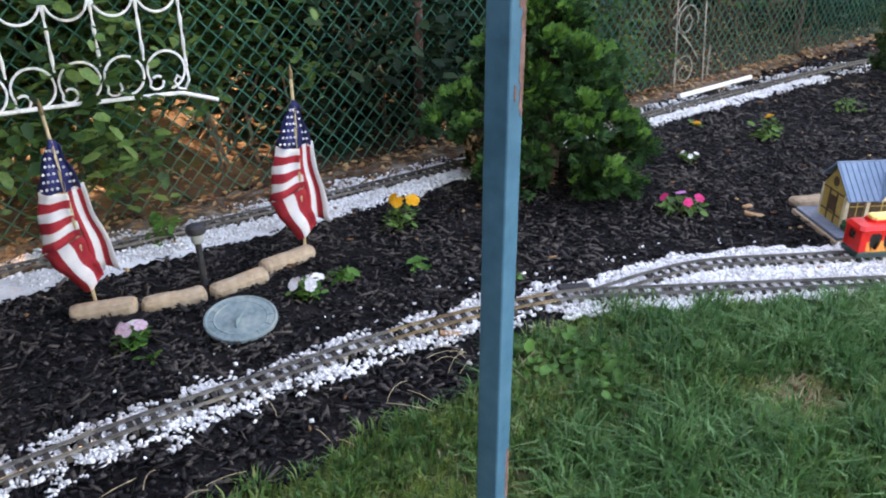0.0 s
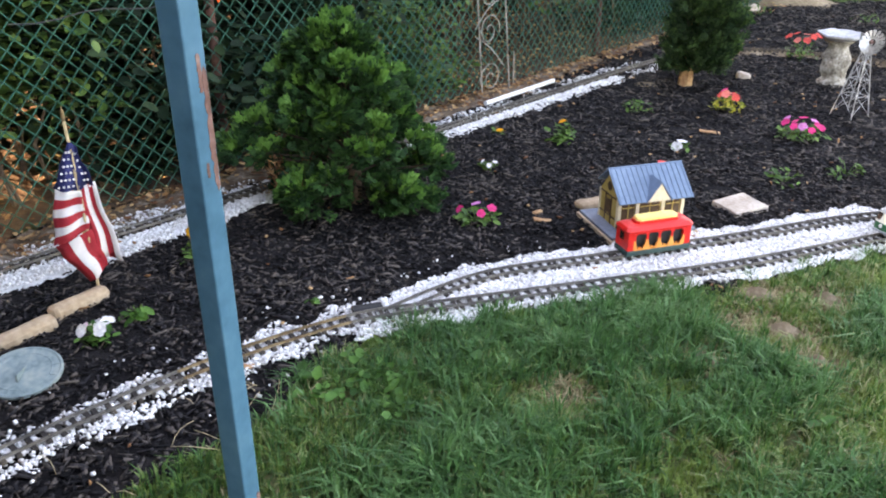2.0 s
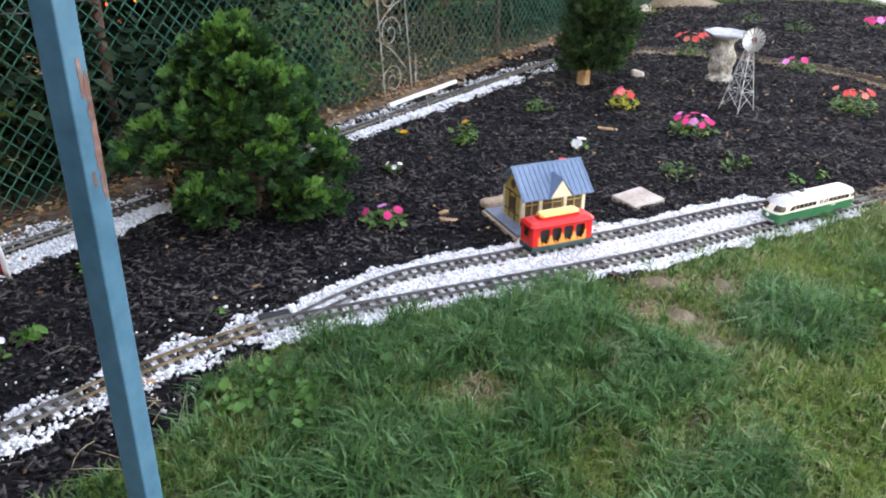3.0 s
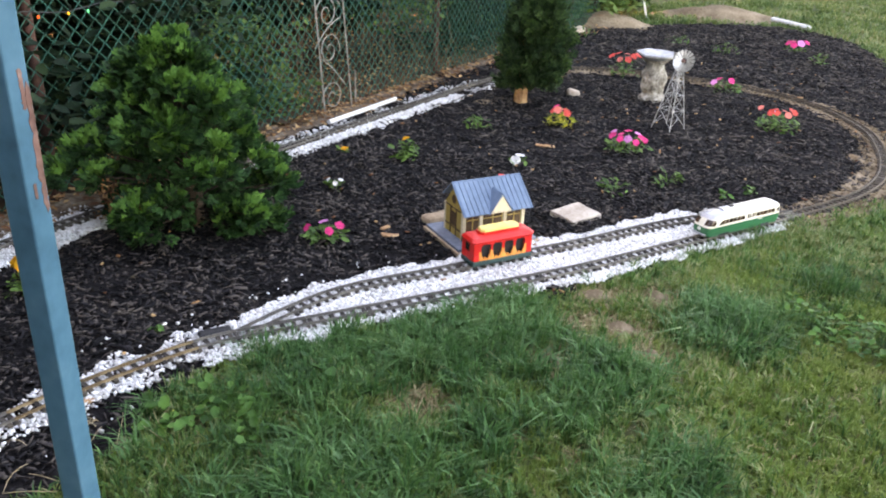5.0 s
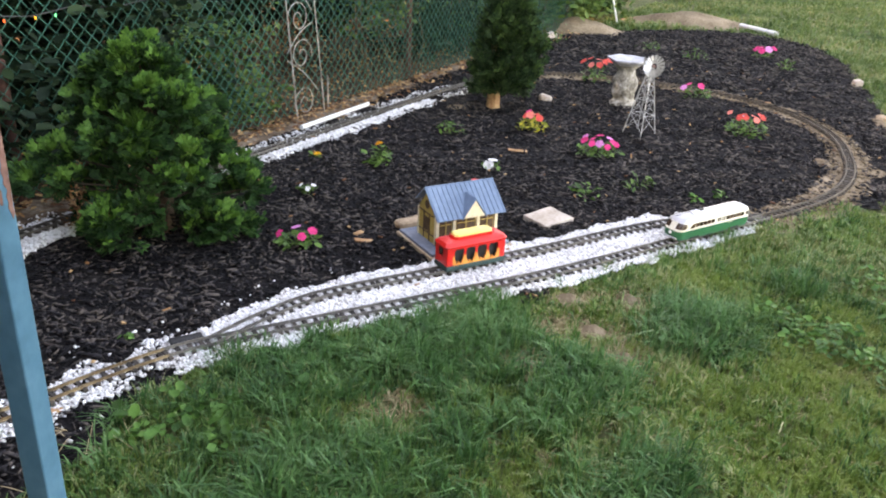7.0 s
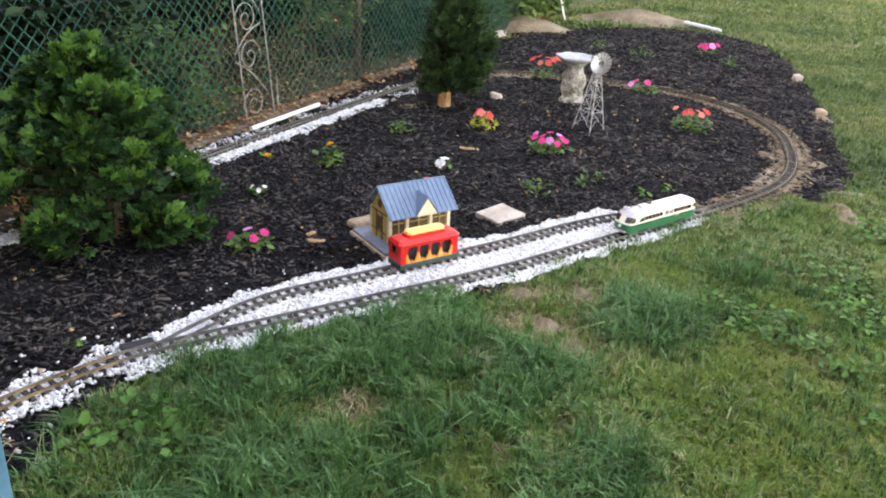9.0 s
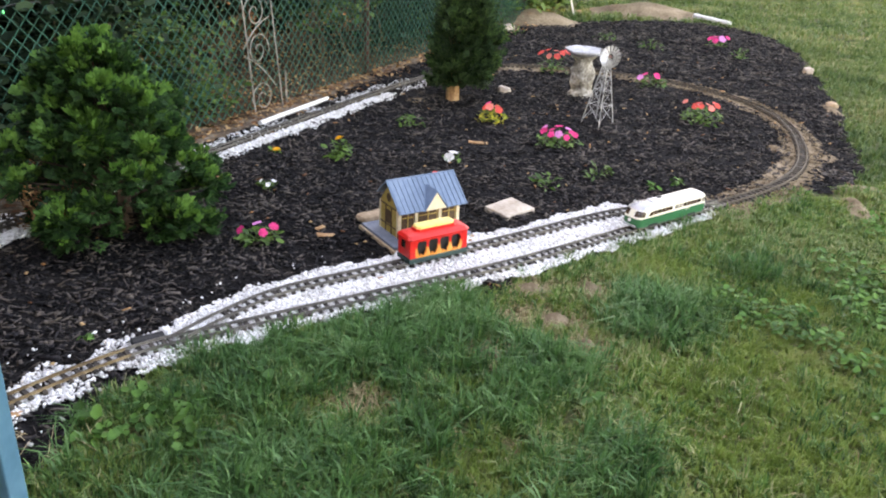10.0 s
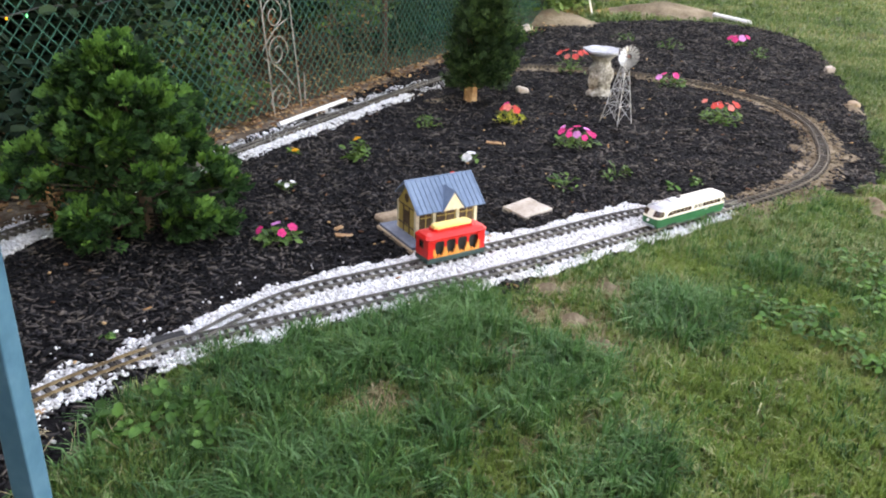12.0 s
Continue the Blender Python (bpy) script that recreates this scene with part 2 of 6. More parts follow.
def pieces(name, at, sizes, material, seed, flat=0.5, ragged=0.35, shape=CUBE, faces=CUBE_F):
    """Many small uneven solids in one mesh."""
    r = np.random.RandomState(seed)
    n = len(at)
    v = shape[None] * (1 + ragged * (r.rand(n, len(shape), 3) - 0.5) * 2) * sizes[:, None]
    v = np.einsum("nij,nkj->nki", turns(n, r, flat), v) + at[:, None]
    f = faces[None] + (np.arange(n) * len(shape))[:, None, None]
    return raw(name, v.reshape(-1, 3), f.reshape(-1, faces.shape[1]), material)


# ---- plan ----
FENCE_FOOT, FENCE_WAY = np.array([-2.33, 2.13]), np.array([0.4222, 0.9065])
def on_fence(s, off=0.0):
    """A place s metres along the fence, off metres towards the garden."""
    p = FENCE_FOOT + s * FENCE_WAY + off * np.array([0.9065, -0.4222])
    return p


MAIN = smooth_line([(-1.72, 0.1), (-1.52, 0.58), (-1.32, 0.97), (-1.01, 1.50), (-0.69, 1.885), (-0.41, 2.075), (0.06, 2.36), (0.61, 2.70), (1.13, 3.08),
                    (1.67, 3.48), (2.13, 3.86), (2.42, 4.25), (2.61, 4.74), (2.71, 5.30), (2.62, 5.87), (2.33, 6.36), (1.85, 6.70), (1.16, 6.90),
                    (0.60, 6.78), (0.10, 6.20), (-0.43, 5.20), (-0.97, 4.12), (-1.59, 2.85), (-2.11, 1.87), (-2.65, 0.95)])
SIDING = smooth_line([(-0.57, 1.975), (-0.44, 2.18), (-0.27, 2.375), (0.08, 2.605), (0.62, 2.965), (1.04, 3.265), (1.33, 3.42), (1.72, 3.53)])
LAWN_EDGE = smooth_line([(-1.30, -0.3), (-1.06, 0.55), (-0.88, 1.04), (-0.72, 1.40), (-0.68, 1.60), (-0.58, 1.83), (-0.39, 2.0), (0.17, 2.32), (0.60, 2.60), (1.12, 2.99), (1.77, 3.50),
                         (2.15, 3.76), (2.55, 3.92), (2.85, 4.40), (3.04, 4.96), (3.40, 5.95), (3.73, 7.31), (4.05, 8.60), (3.95, 9.70), (3.26, 10.3), (2.1, 10.0), (1.0, 9.2), (0.9, 9.0)], 0.05)
BED = np.vstack([LAWN_EDGE, [on_fence(7.4)], [on_fence(-2.6)]])
STRIP = np.array([on_fence(-2.6), on_fence(-2.6, 0.30), on_fence(0.0, 0.30), on_fence(2.5, 0.24), on_fence(4.6, 0.16), on_fence(6.2, 0.1), on_fence(6.2)])


def sheet(name, keep, step, height, material, x0=-4.2, x1=5.2, y0=-0.7, y1=11.0):
    """A level sheet with a little relief over the cells of the plan that keep() takes."""
    nx, ny = int((x1 - x0) / step), int((y1 - y0) / step)
    gx, gy = np.meshgrid(x0 + step * np.arange(nx + 1), y0 + step * np.arange(ny + 1), indexing="ij")
    pts = np.stack([gx.ravel(), gy.ravel()], 1)
    mid = (pts.reshape(nx + 1, ny + 1, 2)[:-1, :-1] + step / 2).reshape(-1, 2)
    use = keep(mid)
    idx = np.arange((nx + 1) * (ny + 1)).reshape(nx + 1, ny + 1)
    f = np.stack([idx[:-1, :-1], idx[1:, :-1], idx[1:, 1:], idx[:-1, 1:]], -1).reshape(-1, 4)[use]
    used = np.unique(f)
    back = np.zeros(len(pts), int)
    back[used] = np.arange(len(used))
    z = height(pts[used])
    return raw(name, np.c_[pts[used], z], back[f], material, smooth=True)


# ---- ground ----
bm = bmesh.new()
bmesh.ops.create_grid(bm, x_segments=40, y_segments=40, size=150)
ground = tagged(part("ground", bm, M_SOIL), "green lawn ground with bare soil showing between grass", "lawn", kind="structure")
ground.location = (0, 0, -0.012)

in_bed = lambda p: inside(p + 0.03 * np.stack([waves(p, 20, 5), waves(p, 20, 6)], 1), BED)
mulch = sheet("mulch_bed", in_bed, 0.04, lambda p: 0.002 + 0.006 * waves(p, 14, 1), M_MULCH_BED)
tagged(mulch, "black dyed bark mulch garden bed inside the track loop", "mulch bed", kind="structure")

D_MAIN = lambda p: far_from(p, MAIN)
def between(p):
    """The wide ballast between the main line and the siding."""
    ring = np.vstack([SIDING, MAIN[(MAIN[:, 0] > -0.6) & (MAIN[:, 0] < 1.75) & (MAIN[:, 1] < 3.6)][::-1]])
    return inside(p, ring)


def part_of(line, lo, hi):
    a = line[np.abs(line - np.array(lo)).sum(1).argmin() : np.abs(line - np.array(hi)).sum(1).argmin() + 1]
    return a


FRONT = part_of(MAIN, (-1.72, 0.1), (-0.69, 1.885))
YARD = part_of(MAIN, (-0.69, 1.885), (1.72, 3.52))
TURN = part_of(MAIN, (1.72, 3.52), (0.60, 6.78))
BACK = part_of(MAIN, (0.05, 6.1), (-2.65, 0.95))


def gravel_here(p, grow=0.0):
    w = 0.022 * waves(p, 26, 3) + 0.012 * waves(p, 70, 4) + grow
    near = (far_from(p, FRONT) < 0.092 + 1.6 * w) | (far_from(p, YARD[:-9]) < 0.09 + w) | (far_from(p, SIDING[:-9]) < 0.115 + w) | between(p)
    d = BACK[None, ::12] - p[:, None]
    k = (d * d).sum(2).argmin(1)
    off = -d[np.arange(len(p)), k]
    side = off @ np.array([0.9065, -0.4222])
    dist = far_from(p, BACK)
    wider = np.clip((3.3 - p[:, 1]) / 1.2, 0, 1)
    near |= (dist < 0.130 + 0.09 * wider + 1.3 * w) & (side > 0.030) & (p[:, 1] < 5.7)
    near |= (dist < 0.05 + 0.06 * wider + w) & (dist > 0.036) & (p[:, 1] < 3.4)
    return near & (p[:, 1] < 6.3)


gravel_bed = sheet("gravel_bed", lambda p: gravel_here(p, -0.015) & ~((far_from(p, FRONT) < 0.13) & (waves(p, 34, 17) < 0.15)), 0.025, lambda p: 0.012 + 0.003 * waves(p, 40, 2), M_GRAVEL_BED)
tagged(gravel_bed, "white marble chip ballast bed under the garden railway track", "ballast", kind="structure")
dirt_bed = sheet("dirt_bed", lambda p: (far_from(p, TURN) < 0.12 + 0.05 * waves(p, 9, 7)) & ~gravel_here(p, -0.03), 0.03, lambda p: 0.012 + 0.004 * waves(p, 30, 2), M_DIRT)
tagged(dirt_bed, "sandy tan dirt ballast under the curved track", "dirt", kind="structure")
bank = sheet("dirt_bank", lambda p: inside(p, STRIP), 0.05, lambda p: 0.010 + 0.006 * waves(p, 10, 9), M_BANK)
tagged(bank, "brown dirt strip with dry leaves along the fence", "dirt", kind="structure")

# ---- railway track ----
TIE_GAP, RAIL_OFF, TIE_TOP = 0.037, 0.0235, 0.026
track = thing("railway_track", Matrix(), "garden railway track with dull brass rails on dark plastic ties", "railway track")


def headings(line):
    d = np.gradient(line, axis=0)
    return d / np.linalg.norm(d, axis=1)[:, None]


def rail(line, off, material, z=TIE_TOP):
    """One rail: a foot and a head, swept along the line."""
    d = headings(line)
    n = np.stack([-d[:, 1], d[:, 0]], 1)
    c = line + off * n
    cut = [(-0.0042, 0), (-0.0042, 0.002), (-0.0013, 0.003), (-0.0013, 0.006), (-0.0026, 0.0072), (-0.0026, 0.0098), (0.0026, 0.0098), (0.0026, 0.0072), (0.0013, 0.006), (0.0013, 0.003), (0.0042, 0.002), (0.0042, 0)]
    k, m = len(cut), len(c)
    v = np.concatenate([np.c_[c + a * n, np.full(m, z + b)] for a, b in cut])
    f = [[i * m + j, i * m + j + 1, ((i + 1) % k) * m + j + 1, ((i + 1) % k) * m + j] for i in range(k) for j in range(m - 1)]
    return raw("rail", v, f, material, track)


def tie_mesh():
    bm = bmesh.new()
    box(bm, 0.0145, 0.076, 0.012, Matrix.Translation((0, 0, 0.020)))
    for s in (-1, 1):
        for o in (-0.0065, 0.0065):
            box(bm, 0.008, 0.004, 0.0035, Matrix.Translation((0, s * RAIL_OFF + o, 0.0275)))
    me = bpy.data.meshes.new("tie")
    bm.to_mesh(me)
    bm.free()
    me.materials.append(M_TIE)
    return me


TIE = tie_mesh()


def ties(line, start=0.0):
    """Places of the ties along a line: a turn and a move for each."""
    d = headings(line)
    s = np.arange(len(line)) * 0.02
    out = []
    for at in np.arange(start, s[-1], TIE_GAP):
        i = min(int(at / 0.02), len(line) - 1)
        out.append(pose(line[i, 0], line[i, 1], 0.001 * random.uniform(-1, 1), 0, 0, math.degrees(math.atan2(d[i, 1], d[i, 0])) + random.uniform(-1.5, 1.5)))
    return out


BRASS_LEG = part_of(MAIN, (-1.05, 1.44), (-0.69, 1.885))
GREY_LEG = part_of(MAIN, (-1.72, 0.1), (-1.05, 1.44))
for leg, paint in ((GREY_LEG, M_RAIL), (BRASS_LEG, M_BRASS), (YARD, M_RAIL), (TURN, M_OLD_RAIL), (part_of(MAIN, (0.60, 6.78), (-2.65, 0.95)), M_RAIL), (SIDING, M_RAIL)):
    for o in (-RAIL_OFF, RAIL_OFF):
        rail(leg, o, paint)
for leg, start in ((FRONT, 0), (YARD, 0.01), (SIDING[12:-6], 0)):
    for m in ties(leg, start):
        ob = new("tie", TIE)
        ob.parent, ob.matrix_basis = track, m
far_ties = bmesh.new()
for leg in (TURN, part_of(MAIN, (0.60, 6.78), (-2.65, 0.95))):
    for m in ties(leg):
        box(far_ties, 0.0145, 0.076, 0.012, m @ Matrix.Translation((0, 0, 0.020)))
tagged(part("far_tie_run", far_ties, M_TIE, track), "dark plastic ties of the far loop", kind="stuff")

# the switch machine beside the points
m = pose(-0.655, 1.985, 0.012, 0, 0, 33)
switch = thing("switch_machine", m, "black plastic switch machine beside the track points", "switch machine")
bm = bmesh.new()
box(bm, 0.11, 0.04, 0.022, Matrix.Translation((0, 0, 0.012)), 0.006)
part("housing", bm, M_BLACK, switch)
bm = bmesh.new()
rod(bm, (0.02, -0.05, 0.012), (0.02, -0.015, 0.012), 0.003)
part("throw_rod", bm, M_BLACK, switch)

# ---- streetcar ----
M_GREEN = mat("streetcar_green", [(0.005, 0.10, 0.042), (0.008, 0.135, 0.058), (0.012, 0.16, 0.07)], 0.32, 4, 0.03, fine=20, spec=0.5)
M_CREAM = mat("streetcar_cream", [(0.72, 0.67, 0.54), (0.80, 0.76, 0.64), (0.83, 0.80, 0.70)], 0.35, 5, 0.03, fine=25, spec=0.5)
M_SILVER = mat("roof_silver", [(0.34, 0.36, 0.40), (0.46, 0.48, 0.52), (0.56, 0.58, 0.62)], 0.33, 4, 0.05, metal=0.45, fine=20)
M_PANE = mat("dark_pane", [(0.012, 0.010, 0.009), (0.05, 0.03, 0.022), (0.13, 0.075, 0.05)], 0.12, 30, 0, fine=60, spec=0.6)
M_WHITE = mat("white_plastic", [(0.7, 0.7, 0.68), (0.8, 0.8, 0.79), (0.84, 0.84, 0.84)], 0.4, 6, 0.03)


def streetcar(m):
    car = thing("streetcar", m, "green and cream model streetcar with silver roof on the track", "model streetcar")
    L, W = 0.49, 0.100
    def ring(z, w, nose, tail, n=40):
        """A rounded outline at height z: half-width w, drawn in by nose at the front and tail at the rear."""
        pts = []
        x0, x1 = -L / 2 + nose, L / 2 - tail
        rn, rt = 0.034, 0.026
        for i in range(n // 2 + 1):
            a = math.pi / 2 - math.pi * i / (n // 2)
            pts.append((x1 - rt + rt * math.cos(a) ** 0.7 if math.cos(a) > 0 else x1 - rt, w * math.copysign(abs(math.sin(a)) ** 0.6, math.sin(a)), z))
        for i in range(n // 2 + 1):
            a = -math.pi / 2 - math.pi * i / (n // 2)
            pts.append((x0 + rn - rn * abs(math.cos(a)) ** 0.7, w * math.copysign(abs(math.sin(a)) ** 0.6, math.sin(a)), z))
        return pts
    def shell(name, rings, material, cap=True, label=""):
        bm = bmesh.new()
        rs = [[bm.verts.new(p) for p in r] for r in rings]
        k = len(rs[0])
        for a, b in zip(rs, rs[1:]):
            for i in range(k):
                bm.faces.new((a[i], a[(i + 1) % k], b[(i + 1) % k], b[i]))
        bm.faces.new(rs[0][::-1])
        bm.faces.new(rs[-1])
        bmesh.ops.remove_doubles(bm, verts=bm.verts, dist=0.0003)
        return part(name, bm, material, car, label, smooth=name == "roof")
    h = W / 2
    shell("lower_body", [ring(0.012, h * 0.93, 0.012, 0.008), ring(0.020, h * 0.985, 0.004, 0.003), ring(0.035, h, 0.0, 0.0), ring(0.056, h, 0.003, 0.0)], M_GREEN, label="glossy green lower body")
    shell("belt", [ring(0.056, h + 0.0012, 0.002, -0.001), ring(0.060, h + 0.0012, 0.003, -0.001)], M_CREAM, label="cream belt moulding")
    shell("upper_body", [ring(0.060, h, 0.004, 0.0), ring(0.080, h * 0.985, 0.016, 0.002), ring(0.094, h * 0.95, 0.026, 0.004), ring(0.1005, h * 0.87, 0.034, 0.010), ring(0.1040, h * 0.77, 0.040, 0.016)], M_CREAM, label="cream window band")
    shell("roof", [ring(0.1035, h * 0.79, 0.038, 0.015), ring(0.1050, h * 0.76, 0.041, 0.018), ring(0.1085, h * 0.60, 0.050, 0.028), ring(0.1115, h * 0.36, 0.064, 0.044), ring(0.113, h * 0.12, 0.085, 0.060)], M_SILVER, label="silver painted roof")
    shell("nose_cap", [ring(0.0915, h * 0.962, 0.0235, 0.22), ring(0.0975, h * 0.915, 0.0295, 0.30), ring(0.1035, h * 0.80, 0.037, 0.36)], M_SILVER, label="silver brow over the windshield")
    for side in (-1, 1):
        xs = [(-0.128 + 0.026 * i, 0.022, 0.018) for i in range(5)] + [(0.012 + 0.0135 * i + (0.004 if i > 1 else 0), 0.0065, 0.019) for i in range(4)] + [(0.080 + 0.026 * i, 0.022, 0.018) for i in range(5)] + [(0.211 + 0.0105 * i, 0.005, 0.018) for i in range(2)]
        for x, w, hh in xs:
            bm = bmesh.new()
            box(bm, w, 0.003, hh, Matrix.Translation((x, side * (h - 0.0005), 0.0755)) @ pose(0, 0, 0, side * 3))
            part("window", bm, M_PANE, car)
        bm = bmesh.new()
        prism(bm, [(-0.178, 0.064), (-0.143, 0.064), (-0.143, 0.085), (-0.156, 0.083), (-0.169, 0.075)], 0.003, Matrix.Translation((0, side * (h * 0.985), 0)))
        part("cab_window", bm, M_PANE, car)
        for x in (-0.135, 0.135):
            bm = bmesh.new()
            prism(bm, [(x - 0.036, 0.010), (x - 0.028, 0.021), (x + 0.028, 0.021), (x + 0.036, 0.010)], 0.003, Matrix.Translation((0, side * (h - 0.0012), 0)))
            part("wheel_arch", bm, M_BLACK, car)
        bm = bmesh.new()
        box(bm, 0.03, 0.001, 0.003, Matrix.Translation((0.10, side * (h + 0.0006), 0.049)))
        part("number_bar", bm, M_CREAM, car)
    bm = bmesh.new()
    rings = [[bm.verts.new(p) for p in ring(z, h + 0.0012, n - 0.0012, 0)] for z, n in ((0.065, 0.0070), (0.080, 0.016), (0.090, 0.0232))]
    for a, b in zip(rings, rings[1:]):
        for i in range(len(a)):
            q = (a[i], a[(i + 1) % len(a)], b[(i + 1) % len(a)], b[i])
            if all(v.co.x < -0.196 and abs(v.co.y) > 0.002 for v in q):
                bm.faces.new(q)
    bmesh.ops.delete(bm, geom=[v for v in bm.verts if not v.link_faces], context="VERTS")
    part("windshield", bm, M_PANE, car)
    bm = bmesh.new()
    cyl(bm, 0.008, 0.008, 0.004, pose(-0.246, 0, 0.046, 0, -90), 14)
    part("headlight", bm, M_WHITE, car)
    bm = bmesh.new()
    box(bm, 0.012, 0.07, 0.007, pose(-0.243, 0, 0.022), 0.002)
    part("bumper", bm, M_SILVER, car)
    bm = bmesh.new()
    box(bm, 0.075, 0.034, 0.008, pose(-0.085, 0, 0.116), 0.003)
    part("roof_vent", bm, M_WHITE, car, "white roof ventilator box")
    bm = bmesh.new()
    box(bm, 0.022, 0.02, 0.010, pose(-0.06, 0, 0.122), 0.002)
    part("pole_base", bm, M_BLACK, car)
    bm = bmesh.new()
    rod(bm, (-0.06, 0, 0.126), (-0.235, 0, 0.119), 0.0012, 6)
    part("trolley_pole", bm, M_BLACK, car)
    bm = bmesh.new()
    rod(bm, (-0.165, -0.012, 0.103), (-0.165, -0.012, 0.117), 0.0018, 6)
    part("antenna", bm, M_WHITE, car)
    for x in (-0.135, 0.135):
        bm = bmesh.new()
        box(bm, 0.10, 0.05, 0.012, pose(x, 0, 0.009), 0.002)
        truck = part("truck", bm, M_BLACK, car)
        for dx in (-0.032, 0.032):
            for y in (-RAIL_OFF, RAIL_OFF):
                bm = bmesh.new()
                cyl(bm, 0.011, 0.011, 0.006, pose(x + dx, y + 0.003, 0.0108, 90), 16)
                part("wheel", bm, M_RAIL, truck)
    return car


RAIL_TOP = TIE_TOP + 0.0098
streetcar(pose(1.368, 3.255, RAIL_TOP, 0, 0, 36.3))

# ---- red cable car ----
M_RED = mat("cable_car_red", [(0.58, 0.012, 0.010), (0.72, 0.018, 0.014), (0.80, 0.026, 0.020)], 0.33, 5, 0.03, fine=25, spec=0.5)
M_ORANGE = mat("seat_orange", [(0.62, 0.20, 0.04), (0.78, 0.28, 0.06), (0.86, 0.38, 0.10)], 0.45, 8, 0.05)
M_YELLOW = mat("cap_yellow", [(0.72, 0.50, 0.13), (0.84, 0.62, 0.2), (0.88, 0.68, 0.28)], 0.45, 8, 0.05)
M_DKGREEN = mat("base_green", [(0.012, 0.035, 0.035), (0.02, 0.055, 0.052), (0.03, 0.07, 0.065)], 0.5, 8, 0.05)


def cable_car(m):
    car = thing("cable_car", m, "red toy cable car with orange benches and yellow roof cap", "toy cable car")
    L, W = 0.285, 0.100
    bm = bmesh.new()
    box(bm, L, W, 0.022, pose(0, 0, 0.010), 0.004)
    part("base", bm, M_DKGREEN, car, "dark green base skirt")
    bm = bmesh.new()
    box(bm, L * 0.94, W * 0.55, 0.078, pose(0, 0, 0.058))
    part("interior", bm, M_BLACK, car)
    for x in (-1, 1):
        bm = bmesh.new()
        box(bm, 0.030, W * 0.97, 0.082, pose(x * (L / 2 - 0.017), 0, 0.061), 0.004)
        part("end_wall", bm, M_RED, car)
        bm = bmesh.new()
        box(bm, 0.003, W * 0.30, 0.032, pose(x * (L / 2 - 0.0015), 0, 0.075))
        part("end_window", bm, M_PANE, car)
    n = 5
    span = L - 0.066
    for side in (-1, 1):
        bm = bmesh.new()
        box(bm, span, 0.005, 0.006, pose(0, side * (W / 2 - 0.004), 0.024))
        part("bench_board", bm, M_ORANGE, car)
        bm = bmesh.new()
        box(bm, span, 0.006, 0.012, pose(0, side * (W / 2 - 0.006), 0.096))
        part("header", bm, M_RED, car)
        for i in range(n):
            x = -span / 2 + span * i / (n - 1)
            bm = bmesh.new()
            prism(bm, [(x - 0.015, 0.026), (x + 0.015, 0.026), (x + 0.013, 0.038), (x + 0.0075, 0.046), (x + 0.005, 0.066), (x - 0.005, 0.066), (x - 0.0075, 0.046), (x - 0.013, 0.038)], 0.006, Matrix.Translation((0, side * (W / 2 - 0.005), 0)))
            part("seat_back", bm, M_ORANGE, car)
            bm = bmesh.new()
            prism(bm, [(x - 0.0045, 0.062), (x + 0.0045, 0.062), (x + 0.0045, 0.082), (x + 0.012, 0.092), (x - 0.012, 0.092), (x - 0.0045, 0.082)], 0.006, Matrix.Translation((0, side * (W / 2 - 0.0045), 0)))
            part("post", bm, M_RED, car)
        for i in range(n - 1):
            x = -span / 2 + span * (i + 0.5) / (n - 1)
            bm = bmesh.new()
            prism(bm, [(x - 0.004, 0.026), (x + 0.004, 0.026), (x + 0.004, 0.032), (x - 0.004, 0.032)], 0.004, Matrix.Translation((0, side * (W / 2 - 0.010), 0)))
            part("seat_end", bm, M_ORANGE, car)
    def slab(name, rows, material, label=""):
        bm = bmesh.new()
        rs = []
        for l, w, z in rows:
            c = 0.012
            o = [(l - c, -w), (l, -w + c), (l, w - c), (l - c, w), (-l + c, w), (-l, w - c), (-l, -w + c), (-l + c, -w)]
            rs.append([bm.verts.new((x, y, z)) for x, y in o])
        for a, b in zip(rs, rs[1:]):
            for i in range(8):
                bm.faces.new((a[i], a[(i + 1) % 8], b[(i + 1) % 8], b[i]))
        bm.faces.new(rs[0][::-1])
        bm.faces.new(rs[-1])
        part(name, bm, material, car, label)
    slab("canopy", [(L / 2 + 0.004, W / 2 + 0.004, 0.101), (L / 2 + 0.006, W / 2 + 0.006, 0.106), (L / 2 - 0.004, W / 2 - 0.006, 0.118), (L / 2 - 0.030, W / 2 - 0.022, 0.124)], M_RED)
    slab("clerestory", [(L / 2 - 0.045, 0.029, 0.123), (L / 2 - 0.047, 0.028, 0.134)], M_RED)
    slab("roof_cap", [(L / 2 - 0.052, 0.027, 0.134), (L / 2 - 0.053, 0.026, 0.142), (L / 2 - 0.058, 0.020, 0.146)], M_YELLOW, "yellow raised roof cap")
    for x in (-0.085, 0.085):
        for y in (-RAIL_OFF, RAIL_OFF):
            bm = bmesh.new()
            cyl(bm, 0.012, 0.012, 0.006, pose(x, y + 0.003, 0.0118, 90), 16)
            part("wheel", bm, M_BLACK, car)


cable_car(pose(0.275, 2.742, RAIL_TOP, 0, 0, 33.5))

